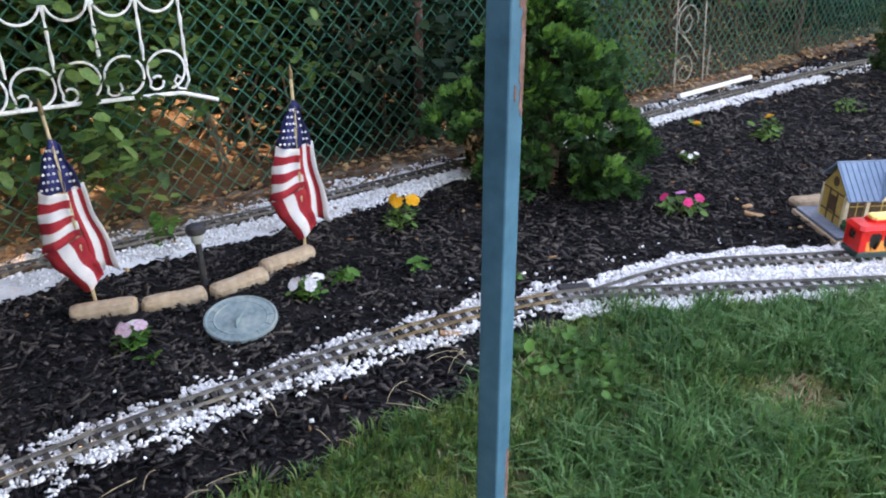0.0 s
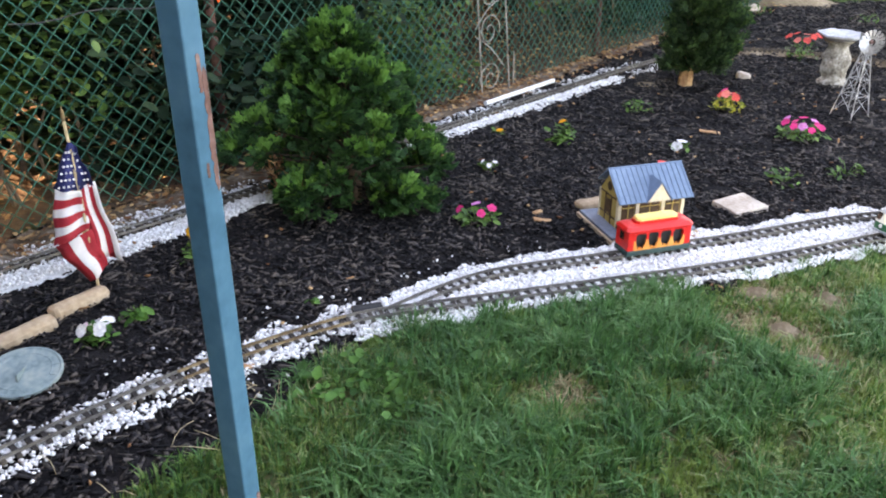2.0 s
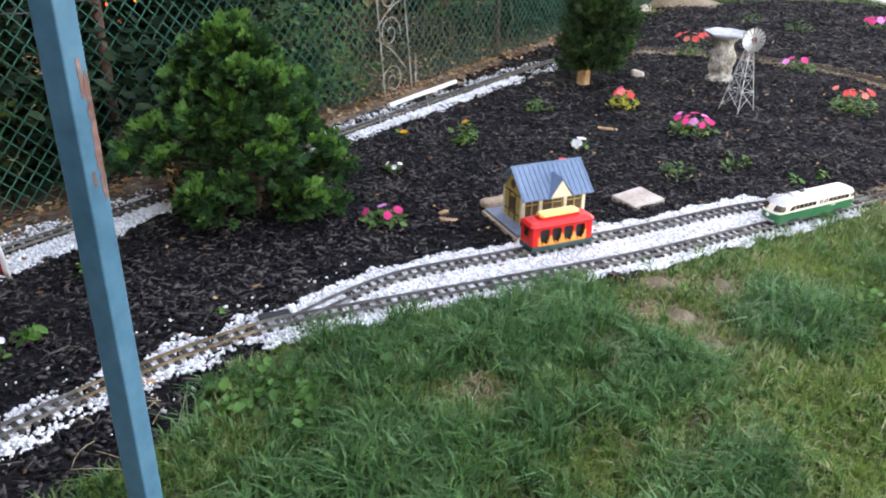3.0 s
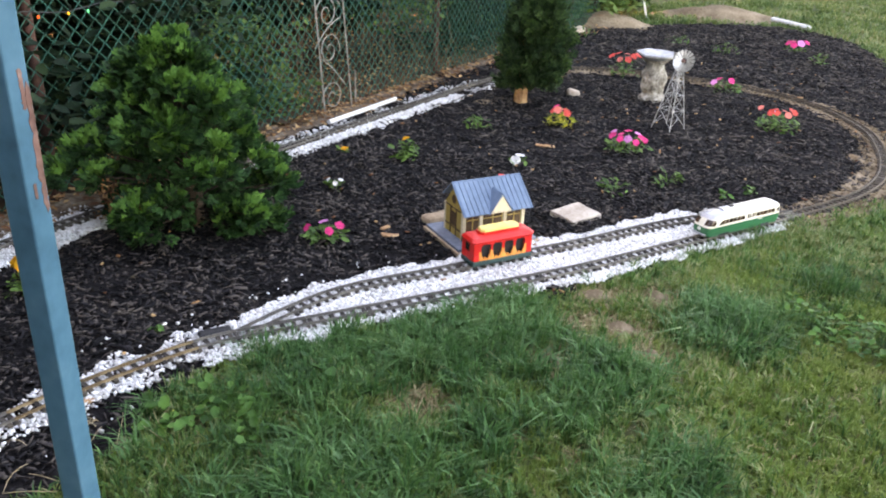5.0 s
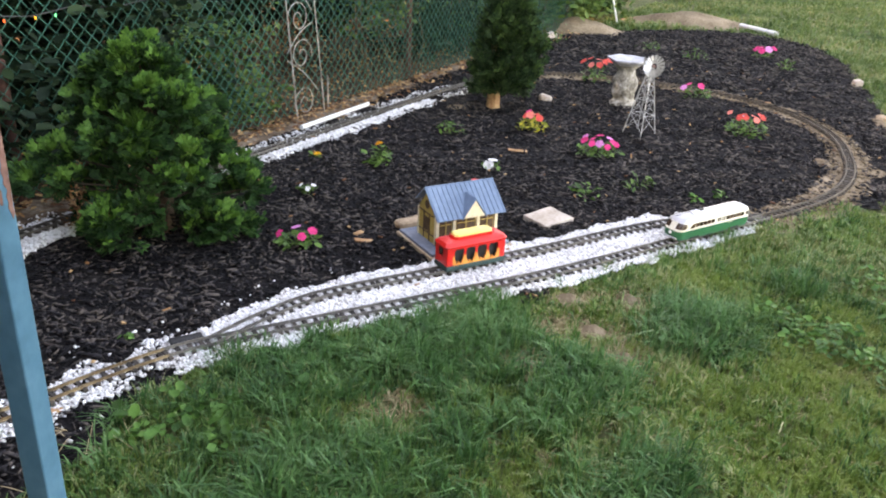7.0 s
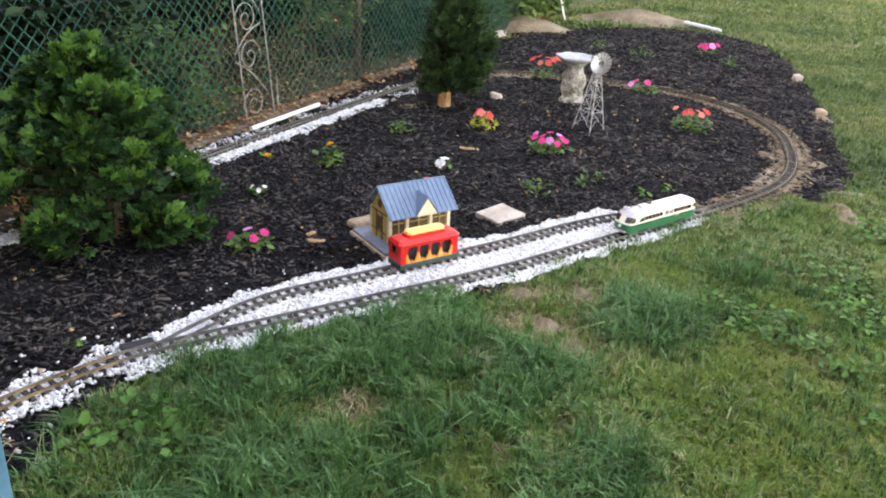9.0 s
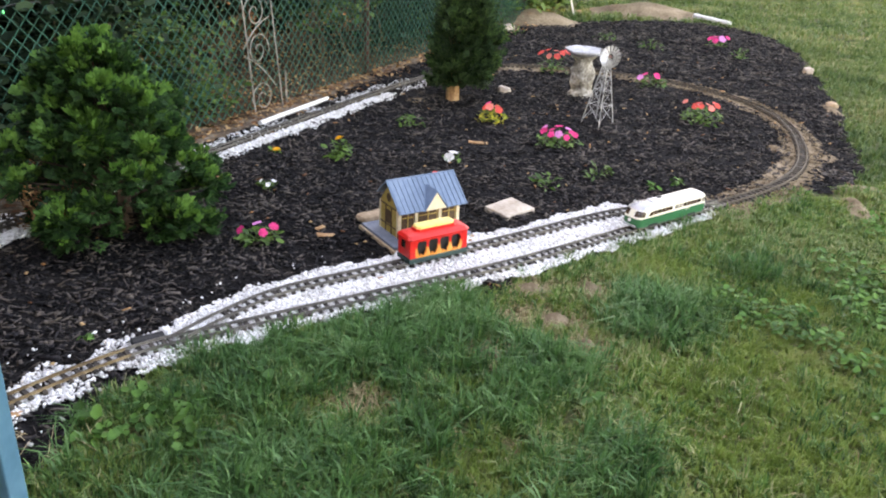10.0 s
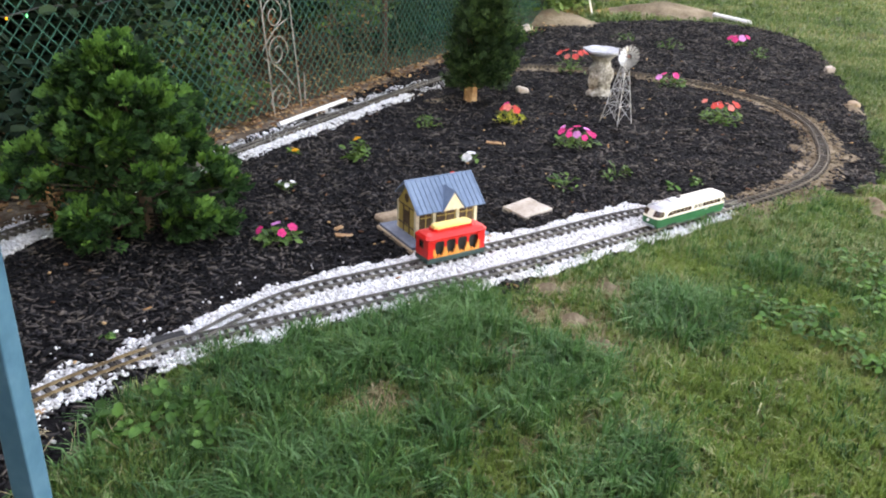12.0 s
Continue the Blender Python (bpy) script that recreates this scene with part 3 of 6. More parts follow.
# ---- station ----
M_ROOF = mat("roof_blue", [(0.10, 0.165, 0.25), (0.13, 0.205, 0.305), (0.17, 0.255, 0.36)], 0.5, 6, 0.08, fine=40)
M_WALL = mat("station_yellow", [(0.36, 0.24, 0.06), (0.50, 0.35, 0.10), (0.58, 0.43, 0.15)], 0.6, 9, 0.15, fine=60)
M_TRIM = mat("station_cream", [(0.60, 0.50, 0.31), (0.72, 0.62, 0.42), (0.78, 0.70, 0.5)], 0.6, 9, 0.1)
M_BROWN = mat("station_brown", [(0.045, 0.025, 0.012), (0.09, 0.05, 0.025), (0.14, 0.085, 0.045)], 0.6, 12, 0.1)
M_SLATE = mat("platform_grey", [(0.10, 0.125, 0.165), (0.15, 0.18, 0.23), (0.21, 0.24, 0.29)], 0.7, 8, 0.25, fine=60)
M_TAN = mat("tan_stone", [(0.28, 0.19, 0.12), (0.42, 0.31, 0.21), (0.55, 0.43, 0.31)], 0.9, 7, 0.6, fine=50, depth=0.006)
M_PALE = mat("pale_stone", [(0.30, 0.23, 0.175), (0.46, 0.385, 0.32), (0.60, 0.53, 0.46)], 0.85, 9, 0.4, fine=60)
M_PLANTER = mat("planter_green", [(0.01, 0.04, 0.015), (0.02, 0.08, 0.03), (0.05, 0.13, 0.05)], 0.7, 40, 0.5)


def station(m):
    st = thing("station", m, "model railway station with blue roof and yellow walls", "model station")
    bm = bmesh.new()
    box(bm, 0.41, 0.335, 0.018, pose(-0.020, -0.010, 0.009), 0.003)
    part("footing", bm, M_TAN, st, "tan stone footing")
    bm = bmesh.new()
    box(bm, 0.39, 0.315, 0.012, pose(-0.020, -0.010, 0.024), 0.002)
    part("platform", bm, M_SLATE, st, "blue grey platform deck")
    z0, z1, hx, hy = 0.030, 0.158, 0.155, 0.080
    bm = bmesh.new()
    prism(bm, [(-hy, z0), (hy, z0), (hy, z1), (0, 0.255), (-hy, z1)], 2 * hx, pose(0, 0, 0, 0, 0, -90))
    part("wall", bm, M_WALL, st, "yellow panelled walls")
    for sx in (-1, 1):
        for y in (-hy, -hy / 3, hy / 3, hy):
            bm = bmesh.new()
            box(bm, 0.004, 0.007, z1 - z0, pose(sx * (hx + 0.001), y * 0.96, (z0 + z1) / 2))
            part("post_trim", bm, M_BROWN if abs(y) < hy else M_TRIM, st)
        for z in (z0 + 0.035, z1 - 0.004):
            bm = bmesh.new()
            box(bm, 0.0035, 2 * hy, 0.005, pose(sx * (hx + 0.001), 0, z))
            part("rail_trim", bm, M_BROWN, st)
        bm = bmesh.new()
        box(bm, 0.004, 0.042, 0.062, pose(sx * (hx + 0.0012), 0, z0 + 0.074))
        part("end_window", bm, M_BROWN, st)
        bm = bmesh.new()
        cyl(bm, 0.020, 0.020, 0.004, pose(sx * hx - 0.001, 0, 0.192, 0, 90), 20)
        part("round_window", bm, M_BROWN, st)
    for side in (-1, 1):
        for x in (-0.148, -0.065, 0.055, 0.148):
            bm = bmesh.new()
            box(bm, 0.016, 0.010, z1 - z0, pose(x, side * (hy + 0.003), (z0 + z1) / 2), 0.001)
            part("column", bm, M_TRIM, st, "cream corner post")
        for x, w in ((-0.106, 0.058), (-0.005, 0.090), (0.102, 0.066)):
            bm = bmesh.new()
            box(bm, w, 0.004, 0.086, pose(x, side * (hy + 0.0015), z0 + 0.074))
            win = part("window", bm, M_BROWN, st)
            bm = bmesh.new()
            box(bm, w, 0.003, 0.004, pose(x, side * (hy + 0.0045), z0 + 0.088))
            box(bm, 0.004, 0.003, 0.086, pose(x, side * (hy + 0.0045), z0 + 0.074))
            part("glazing_bar", bm, M_WALL, win)
    rise, run, lx = 0.112, 0.126, 0.172
    eave = 0.156
    ang = math.degrees(math.atan2(rise, run))
    ln = math.hypot(rise, run)
    for side in (-1, 1):
        cut = 0 if side < 0 else 0.048
        face = pose(0, side * (run - cut) / 2, eave + rise / 2 + cut * rise / run / 2, -side * ang)
        ln = math.hypot(rise, run) * (run - cut) / run
        bm = bmesh.new()
        box(bm, 2 * lx, ln + 0.004, 0.005, face)
        slope = part("roof", bm, M_ROOF, st, "blue standing seam roof")
        for i in range(15):
            bm = bmesh.new()
            box(bm, 0.0028, ln, 0.004, face @ pose(-lx + 0.008 + i * (2 * lx - 0.016) / 14, 0, 0.0042))
            part("seam", bm, M_ROOF, slope)
    bm = bmesh.new()
    rod(bm, (-lx, 0, eave + rise + 0.002), (lx, 0, eave + rise + 0.002), 0.004)
    part("ridge_cap", bm, M_ROOF, st)
    # the front gable
    g = 0.052
    bm = bmesh.new()
    prism(bm, [(-g, -0.004), (g, -0.004), (0, 0.074)], 0.118, pose(0.01, -run + 0.056, eave + 0.002))
    part("gable_wall", bm, M_TRIM, st, "cream front gable")
    for s in (-1, 1):
        bm = bmesh.new()
        prism(bm, [(0, 0.076), (s * (g + 0.008), -0.008), (s * (g + 0.008), -0.003), (0, 0.083)], 0.128, pose(0.01, -run + 0.057, eave + 0.002))
        part("gable_roof", bm, M_ROOF, st)
    bm = bmesh.new()
    box(bm, 0.05, 0.035, 0.022, pose(-0.135, -hy - 0.022, 0.041), 0.004)
    for k in range(14):
        bmesh.ops.create_icosphere(bm, subdivisions=1, radius=0.010, matrix=pose(-0.135 + random.uniform(-0.02, 0.02), -hy - 0.022 + random.uniform(-0.012, 0.012), 0.055 + random.uniform(-0.004, 0.006)))
    part("planter", bm, M_PLANTER, st, "small green planter")


station(pose(0.2075, 3.04, 0.006, 0, 0, 32))


def stone_block(name, m, sx, sy, sz, material, label, category, group="", rough=0.006, seed=0, round_ends=0.012):
    """A worn stone: a bevelled block with an uneven skin."""
    bm = bmesh.new()
    box(bm, sx, sy, sz, pose(0, 0, sz / 2), round_ends)
    bmesh.ops.subdivide_edges(bm, edges=[e for e in bm.edges if e.calc_length() > 0.03], cuts=4, use_grid_fill=True)
    for v in bm.verts:
        v.co += rough * noise.noise_vector(v.co * 18 + Vector((seed * 7.1, seed * 3.3, 0)))
    ob = part(name, bm, material, smooth=False)
    ob.matrix_world = m
    return tagged(ob, label, category, group)


stone_block("stone_slab", pose(0.640, 3.350, -0.004, 3, -2, 40), 0.185, 0.16, 0.034, M_PALE, "pale weathered paving stone beside the ballast", "paving stone", round_ends=0.005, rough=0.004)
stone_block("edging_stone", pose(-0.005, 3.165, 0.0, 0, 0, 36), 0.16, 0.085, 0.045, M_TAN, "tan stone edging piece behind the station platform", "edging stone", seed=3, round_ends=0.02)

# ---- pole ----
pole = thing("pole", pose(-0.4214, 0.741, -0.02, 0, 0, -9), "square blue painted steel pole with rust patches", "pole")
bm = bmesh.new()
box(bm, 0.043, 0.043, 2.5, pose(0, 0, 1.25), 0.003)
part("shaft", bm, M_POLE, pole)
for z, h, w, o in ((1.08, 0.20, 0.011, 0.0135), (1.17, 0.06, 0.008, 0.004), (0.30, 0.12, 0.009, 0.0140), (1.02, 0.025, 0.006, -0.004)):
    bm = bmesh.new()
    n = 22
    edge = [(o - w / 2 + 0.5 * w * noise.noise(Vector((k * 0.9, z * 7, 0))) if k < n else o + w / 2 + 0.25 * w * noise.noise(Vector((k * 0.7, z * 5, 3))), z - h / 2 + h * (k if k < n else 2 * n - 1 - k) / (n - 1)) for k in range(2 * n)]
    prism(bm, [(max(-0.0205, min(0.0195, a)) * (1 if 0 < k % n < n - 1 else 0.0) + (o if k % n in (0, n - 1) else 0), b) for k, (a, b) in enumerate(edge)], 0.0012, pose(0.0217, 0, 0, 0, 0, 90))
    part("rust_patch", bm, M_RUST, pole, "flaking rust brown patch")


# ---- leaves ----
def leaves(name, at, size, material, parent, seed, long=1.5, droop=0.5, smoothness=0.6):
    """Many single folded leaves in one mesh."""
    r = np.random.RandomState(seed)
    n = len(at)
    s = size * (0.6 + 0.8 * r.rand(n))
    shape = np.array([[0, 0, 0], [0.28, 0.40, 0.09], [0.76, 0.34, 0.06], [1, 0, -0.10], [0.76, -0.34, 0.06], [0.28, -0.40, 0.09]])
    v = shape[None] * np.stack([s * long, s, s], 1)[:, None]
    R = turns(n, r, smoothness * 1.6)
    v = np.einsum("nij,nkj->nki", R, v) + at[:, None]
    f = np.array([[0, 3, 2, 1], [0, 5, 4, 3]])[None] + (np.arange(n) * 6)[:, None, None]
    return raw(name, v.reshape(-1, 3), f.reshape(-1, 4), material, parent)


def sprays(name, tips, ways, length, material, parent, seed, per=44, leaf=0.016):
    """Flat fan-shaped sprays of scale leaves, each growing from its tip along its way."""
    r = np.random.RandomState(seed)
    n = len(tips)
    ways = ways / np.linalg.norm(ways, axis=1)[:, None]
    side = np.cross(ways, np.array([0, -0.25, 0.8]) + 0.45 * r.randn(n, 3))
    side /= np.linalg.norm(side, axis=1)[:, None]
    up = np.cross(ways, side)
    a = r.rand(n, per) ** 0.8
    b = np.round(2.5 * (r.rand(n, per) * 2 - 1)) / 2.5 * (0.12 + 0.62 * a) * (1.15 - 0.6 * a) + 0.03 * r.randn(n, per)
    c = 0.10 * r.randn(n, per)
    L = (length * (0.6 + 0.7 * r.rand(n)))[:, None, None]
    p = tips[:, None] + L * (a[..., None] * ways[:, None] + b[..., None] * side[:, None] + c[..., None] * up[:, None])
    d = ways[:, None] * 0.8 + side[:, None] * (1.6 * b + 0.25 * r.randn(n, per))[..., None] + up[:, None] * (0.2 * r.randn(n, per))[..., None]
    d /= np.linalg.norm(d, axis=2)[..., None]
    w = np.cross(d, up[:, None] + 0.25 * r.randn(n, per, 3))
    w /= np.linalg.norm(w, axis=2)[..., None]
    s = (leaf * (0.6 + 0.8 * r.rand(n, per)))[..., None]
    v = np.stack([p - 0.4 * s * d, p + 0.35 * s * w + 0.2 * s * d, p + 1.0 * s * d, p - 0.35 * s * w + 0.2 * s * d], 2).reshape(-1, 3)
    f = np.arange(len(v)).reshape(-1, 4)
    return raw(name, v, f, material, parent)


def cypress(m, label, name, height, width, material, seed, clumps=72, per_clump=22, bald=0.05, leaf=0.0150, shape=None, spray=0.080, fresh_paint=None, lean=0.0, trunk=None, stout=1.0):
    """An uneven conifer: trunk, limbs and a crown of flat sprays gathered in clumps."""
    r = np.random.RandomState(seed)
    tree = thing(name, m, label, "shrub" if height < 1 else "tree")
    bm = bmesh.new()
    sweep(bm, [(0, 0, -0.03), (0.01, 0.01, height * 0.3), (0, 0, height * 0.62), (0, 0, height * 0.9)], [0.036 * stout, 0.027 * stout, 0.016, 0.004])
    part("trunk", bm, trunk or M_BARK, tree)
    shape = shape or (lambda u: (0.62 + 0.38 * min(1, u / 0.35)) if u < 0.45 else max(0.06, 1 - ((u - 0.45) / 0.55) ** 1.7))
    bm = bmesh.new()
    tips, ways = [], []
    for i in range(clumps):
        u = bald + (1 - bald) * r.rand() ** 0.9
        a = r.rand() * math.tau
        lump = 1 + 0.15 * math.sin(3 * a + 9 * u + seed) + 0.13 * math.sin(7 * a - 13 * u)
        rad = width / 2 * shape(u) * lump * (0.70 + 0.45 * r.rand())
        z = height * u
        c = np.array([rad * math.cos(a) + lean, rad * math.sin(a), z])
        if i % 3 == 0:
            sweep(bm, [(0, 0, z * 0.6), (c[0] * 0.5, c[1] * 0.5, z * 0.85), (c[0] * 0.92, c[1] * 0.92, z)], [0.008, 0.005, 0.002], 5)
        out = np.array([math.cos(a), math.sin(a), 0.35 + 0.9 * u])
        out /= np.linalg.norm(out)
        big = 0.8 + 0.6 * r.rand()
        for k in range(per_clump):
            q = r.randn(3) * np.array([0.028, 0.028, 0.022]) * big
            back = 0.10 * r.rand() ** 1.5
            tips.append(c - out * back + q)
            ways.append(out + 0.34 * r.randn(3) + np.array([0, 0, 0.35]))
    for k in range(clumps * 4):
        u = bald + (1 - bald) * r.rand()
        a, d = r.rand() * math.tau, width / 2 * shape(u) * 0.72 * math.sqrt(r.rand())
        tips.append(np.array([d * math.cos(a) + lean, d * math.sin(a), height * u * 0.95]))
        ways.append(np.array([math.cos(a), math.sin(a), 0.5]) + 0.6 * r.randn(3))
    tagged(part("limb", bm, M_BARK, tree), kind="stuff")
    tips, ways = np.array(tips), np.array(ways)
    outer = np.arange(len(tips)) < clumps * per_clump
    paler = outer & (r.rand(len(tips)) < 0.34)
    tagged(sprays("crown", tips[~paler], ways[~paler], spray, material, tree, seed, leaf=leaf), kind="stuff")
    tips[paler] += 0.02 * ways[paler]
    tagged(sprays("new_growth", tips[paler], ways[paler], spray * 0.9, fresh_paint or material, tree, seed + 1, leaf=leaf), "paler outer sprays", kind="stuff")
    return tree


def lobed_bush(m, label, height, width, seed, lobes=88):
    """A fan-leaved cypress: a short trunk, limbs, and separate lobes of small cupped fans with dark gaps between."""
    r = np.random.RandomState(seed)
    bush = thing("cypress_bush", m, label, "shrub")
    bm = bmesh.new()
    sweep(bm, [(0, 0, -0.03), (0.01, 0.01, height * 0.3), (-0.02, 0, height * 0.62), (-0.05, 0, height * 0.9)], [0.036, 0.027, 0.016, 0.004])
    part("trunk", bm, M_BARK, bush)
    wide = lambda u: 0.62 + 0.38 * min(1, u / 0.30) if u < 0.34 else max(0.08, 1 - ((u - 0.34) / 0.69) ** 1.25)
    limbs = bmesh.new()
    shade, paler = ([], []), ([], [])
    for i in range(lobes):
        u = 0.06 + 0.90 * ((i + 0.5) / lobes) ** 1.05
        a = 2.39996 * i + 0.5 * r.randn()
        lump = 1 + 0.13 * math.sin(3 * a + 5 * u + 1.0) + 0.10 * math.sin(5 * a - 11 * u)
        rad = width / 2 * wide(u) * lump * (0.68 + 0.36 * r.rand())
        c = np.array([rad * math.cos(a) - 0.06 * u, rad * math.sin(a), height * u])
        sweep(limbs, [(0, 0, c[2] * 0.55), tuple(c * (0.5, 0.5, 0.82)), tuple(c * (0.94, 0.94, 0.97))], [0.005, 0.004, 0.002], 5)
        out = np.array([math.cos(a), math.sin(a), 0.45 + 0.8 * u])
        out /= np.linalg.norm(out)
        big = 0.044 + 0.042 * r.rand()
        for k in range(32):
            d = r.randn(3)
            d /= np.linalg.norm(d)
            if d @ out < -0.35:
                d = -d
            tip = c + d * big * np.array([1, 1, 0.75]) * (0.35 + 0.65 * r.rand())
            way = d + 0.30 * out + 0.22 * r.randn(3) + np.array([0, 0, 0.25])
            # Fans facing up and outward get the lit green: light painted by direction.
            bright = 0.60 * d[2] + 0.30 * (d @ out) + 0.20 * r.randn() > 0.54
            (paler if bright else shade)[0].append(tip)
            (paler if bright else shade)[1].append(way)
    for k in range(460):
        u = 0.05 + 0.85 * r.rand()
        a, d = r.rand() * math.tau, width / 2 * wide(u) * 0.64 * math.sqrt(r.rand())
        shade[0].append(np.array([d * math.cos(a), d * math.sin(a), height * u * 0.95]))
        shade[1].append(np.array([math.cos(a), math.sin(a), 0.5]) + 0.6 * r.randn(3))
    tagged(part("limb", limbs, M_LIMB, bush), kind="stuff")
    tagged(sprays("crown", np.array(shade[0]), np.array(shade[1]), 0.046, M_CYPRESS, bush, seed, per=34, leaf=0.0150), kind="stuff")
    tagged(sprays("new_growth", np.array(paler[0]), np.array(paler[1]), 0.044, M_CYPRESS_LIT, bush, seed + 1, per=40, leaf=0.0150), "paler outer sprays", kind="stuff")
    dry = np.stack([-0.20 - 0.16 * r.rand(60), -0.20 + 0.30 * r.rand(60), 0.03 + 0.17 * r.rand(60)], 1)
    tagged(sprays("dead_spray", dry, r.randn(60, 3) + np.array([-0.8, -0.5, 0.3]), 0.06, M_LITTER, bush, seed + 2, per=16, leaf=0.014), "dry brown lower twigs", kind="stuff")


lobed_bush(pose(-1.075, 2.93, 0.0), "rounded green cypress bush growing in the mulch", 0.82, 0.82, 4)
cypress(pose(0.36, 5.60, 0.0), "upright dark green conifer with bare tan lower trunk", "conifer", 0.90, 0.42, M_CONIFER, 9, clumps=100, per_clump=20, bald=0.15, leaf=0.016, shape=lambda u: 0.70 + 0.30 * min(1, u / 0.3) if u < 0.45 else max(0.05, 1 - ((u - 0.45) / 0.55) ** 1.1), fresh_paint=M_CONIFER_TIP, lean=0.075, trunk=M_BARE, stout=1.5)

# ---- fence ----
fence = thing("chain_link_fence", Matrix(), "green vinyl coated chain link fence with brown posts", "fence")
FX = Matrix.Translation((*FENCE_FOOT, 0)) @ Matrix.Rotation(math.atan2(FENCE_WAY[1], FENCE_WAY[0]), 4, "Z")
bm = bmesh.new()
v, f = [], []
P, TOP, WIRE = 0.078, 1.48, 0.0034
rows_n = int((TOP - 0.02) / (P / 2))
for i, s in enumerate(np.arange(-2.8, 8.6, P / 2)):
    zz = 0.02 + np.arange(rows_n + 1) * P / 2
    xx = s + np.where((np.arange(rows_n + 1) + i) % 2 == 0, -0.25, 0.25) * P
    yy = np.where((np.arange(rows_n + 1) + i) % 2 == 0, -0.002, 0.002)
    base = len(v) * 3
    for x, y, z in zip(xx, yy, zz):
        v.append([(x - WIRE, y - WIRE, z), (x + WIRE, y - WIRE, z), (x, y + WIRE, z)])
    for k in range(rows_n):
        for j in range(3):
            f.append([base + k * 3 + j, base + k * 3 + (j + 1) % 3, base + (k + 1) * 3 + (j + 1) % 3, base + (k + 1) * 3 + j])
bm.free()
net = raw("chain_link_mesh", np.array(v).reshape(-1, 3), f, M_FENCE, fence)
net.matrix_basis = FX
tagged(net, "green woven wire mesh", kind="stuff")
for s in (-2.45, 1.15, 4.75, 8.5):
    bm = bmesh.new()
    rod(bm, FX @ Vector((s, 0.035, -0.05)), FX @ Vector((s, 0.035, 1.55)), 0.024, 14)
    cyl(bm, 0.028, 0.010, 0.03, Matrix.Translation(FX @ Vector((s, 0.035, 1.55))), 14)
    part("post", bm, M_FPOST, fence, "rusty brown fence post")
bm = bmesh.new()
rod(bm, FX @ Vector((-2.8, 0.03, 1.5)), FX @ Vector((8.6, 0.03, 1.5)), 0.018, 12)
part("top_rail", bm, M_FENCE, fence)

# ---- wood past the fence ----
def behind(s, off):
    return on_fence(s, -off)


litter = sheet("leaf_litter", lambda p: ((p - FENCE_FOOT) @ np.array([0.9065, -0.4222]) < 0.02) & ((p - FENCE_FOOT) @ FENCE_WAY < 8.4), 0.12, lambda p: 0.004 + 0.015 * waves(p, 5, 8), M_LITTER_BED, -9.5, 5.2, -2.5, 15)
tagged(litter, "brown leaf litter ground in the shade past the fence", "leaf litter", kind="structure")


def shrub(name, s0, s1, off, z0, z1, n, size, material, seed, label, thick=0.22):
    """A rambling mass of stems and leaves along a stretch of the fence."""
    r = np.random.RandomState(seed)
    mid = behind((s0 + s1) / 2, off)
    ob = thing(name, pose(mid[0], mid[1], 0), label, "shrub")
    way = np.array([*FENCE_WAY, 0])
    out = np.array([-0.9065, 0.4222, 0])
    bm = bmesh.new()
    for i in range(max(4, int((s1 - s0) * 6))):
        a = (r.rand() - 0.5) * (s1 - s0)
        pts, q = [], way * a + out * (r.rand() - 0.5) * thick
        for k in range(6):
            pts.append(q + np.array([0, 0, -0.03 + k * z1 / 5]))
            q = q + way * 0.08 * r.randn() + out * 0.04 * r.randn()
        sweep(bm, pts, [0.010, 0.009, 0.007, 0.006, 0.004, 0.002], 5)
    tagged(part("stem", bm, M_BARK, ob), kind="stuff")
    k = max(10, n // 60)
    cs = way[None] * ((r.rand(k, 1) - 0.5) * (s1 - s0)) + out[None] * (r.randn(k, 1) * thick * 0.5) + np.array([0, 0, 1.0])[None] * (z0 + (z1 - z0) * r.rand(k, 1))
    at = np.repeat(cs, n // k, axis=0) + r.randn((n // k) * k, 3) * np.array([0.10, 0.10, 0.08])
    at[:, 2] = np.maximum(at[:, 2], 0.02)
    tagged(leaves("foliage", at, size, material, ob, seed), kind="stuff")
    return ob


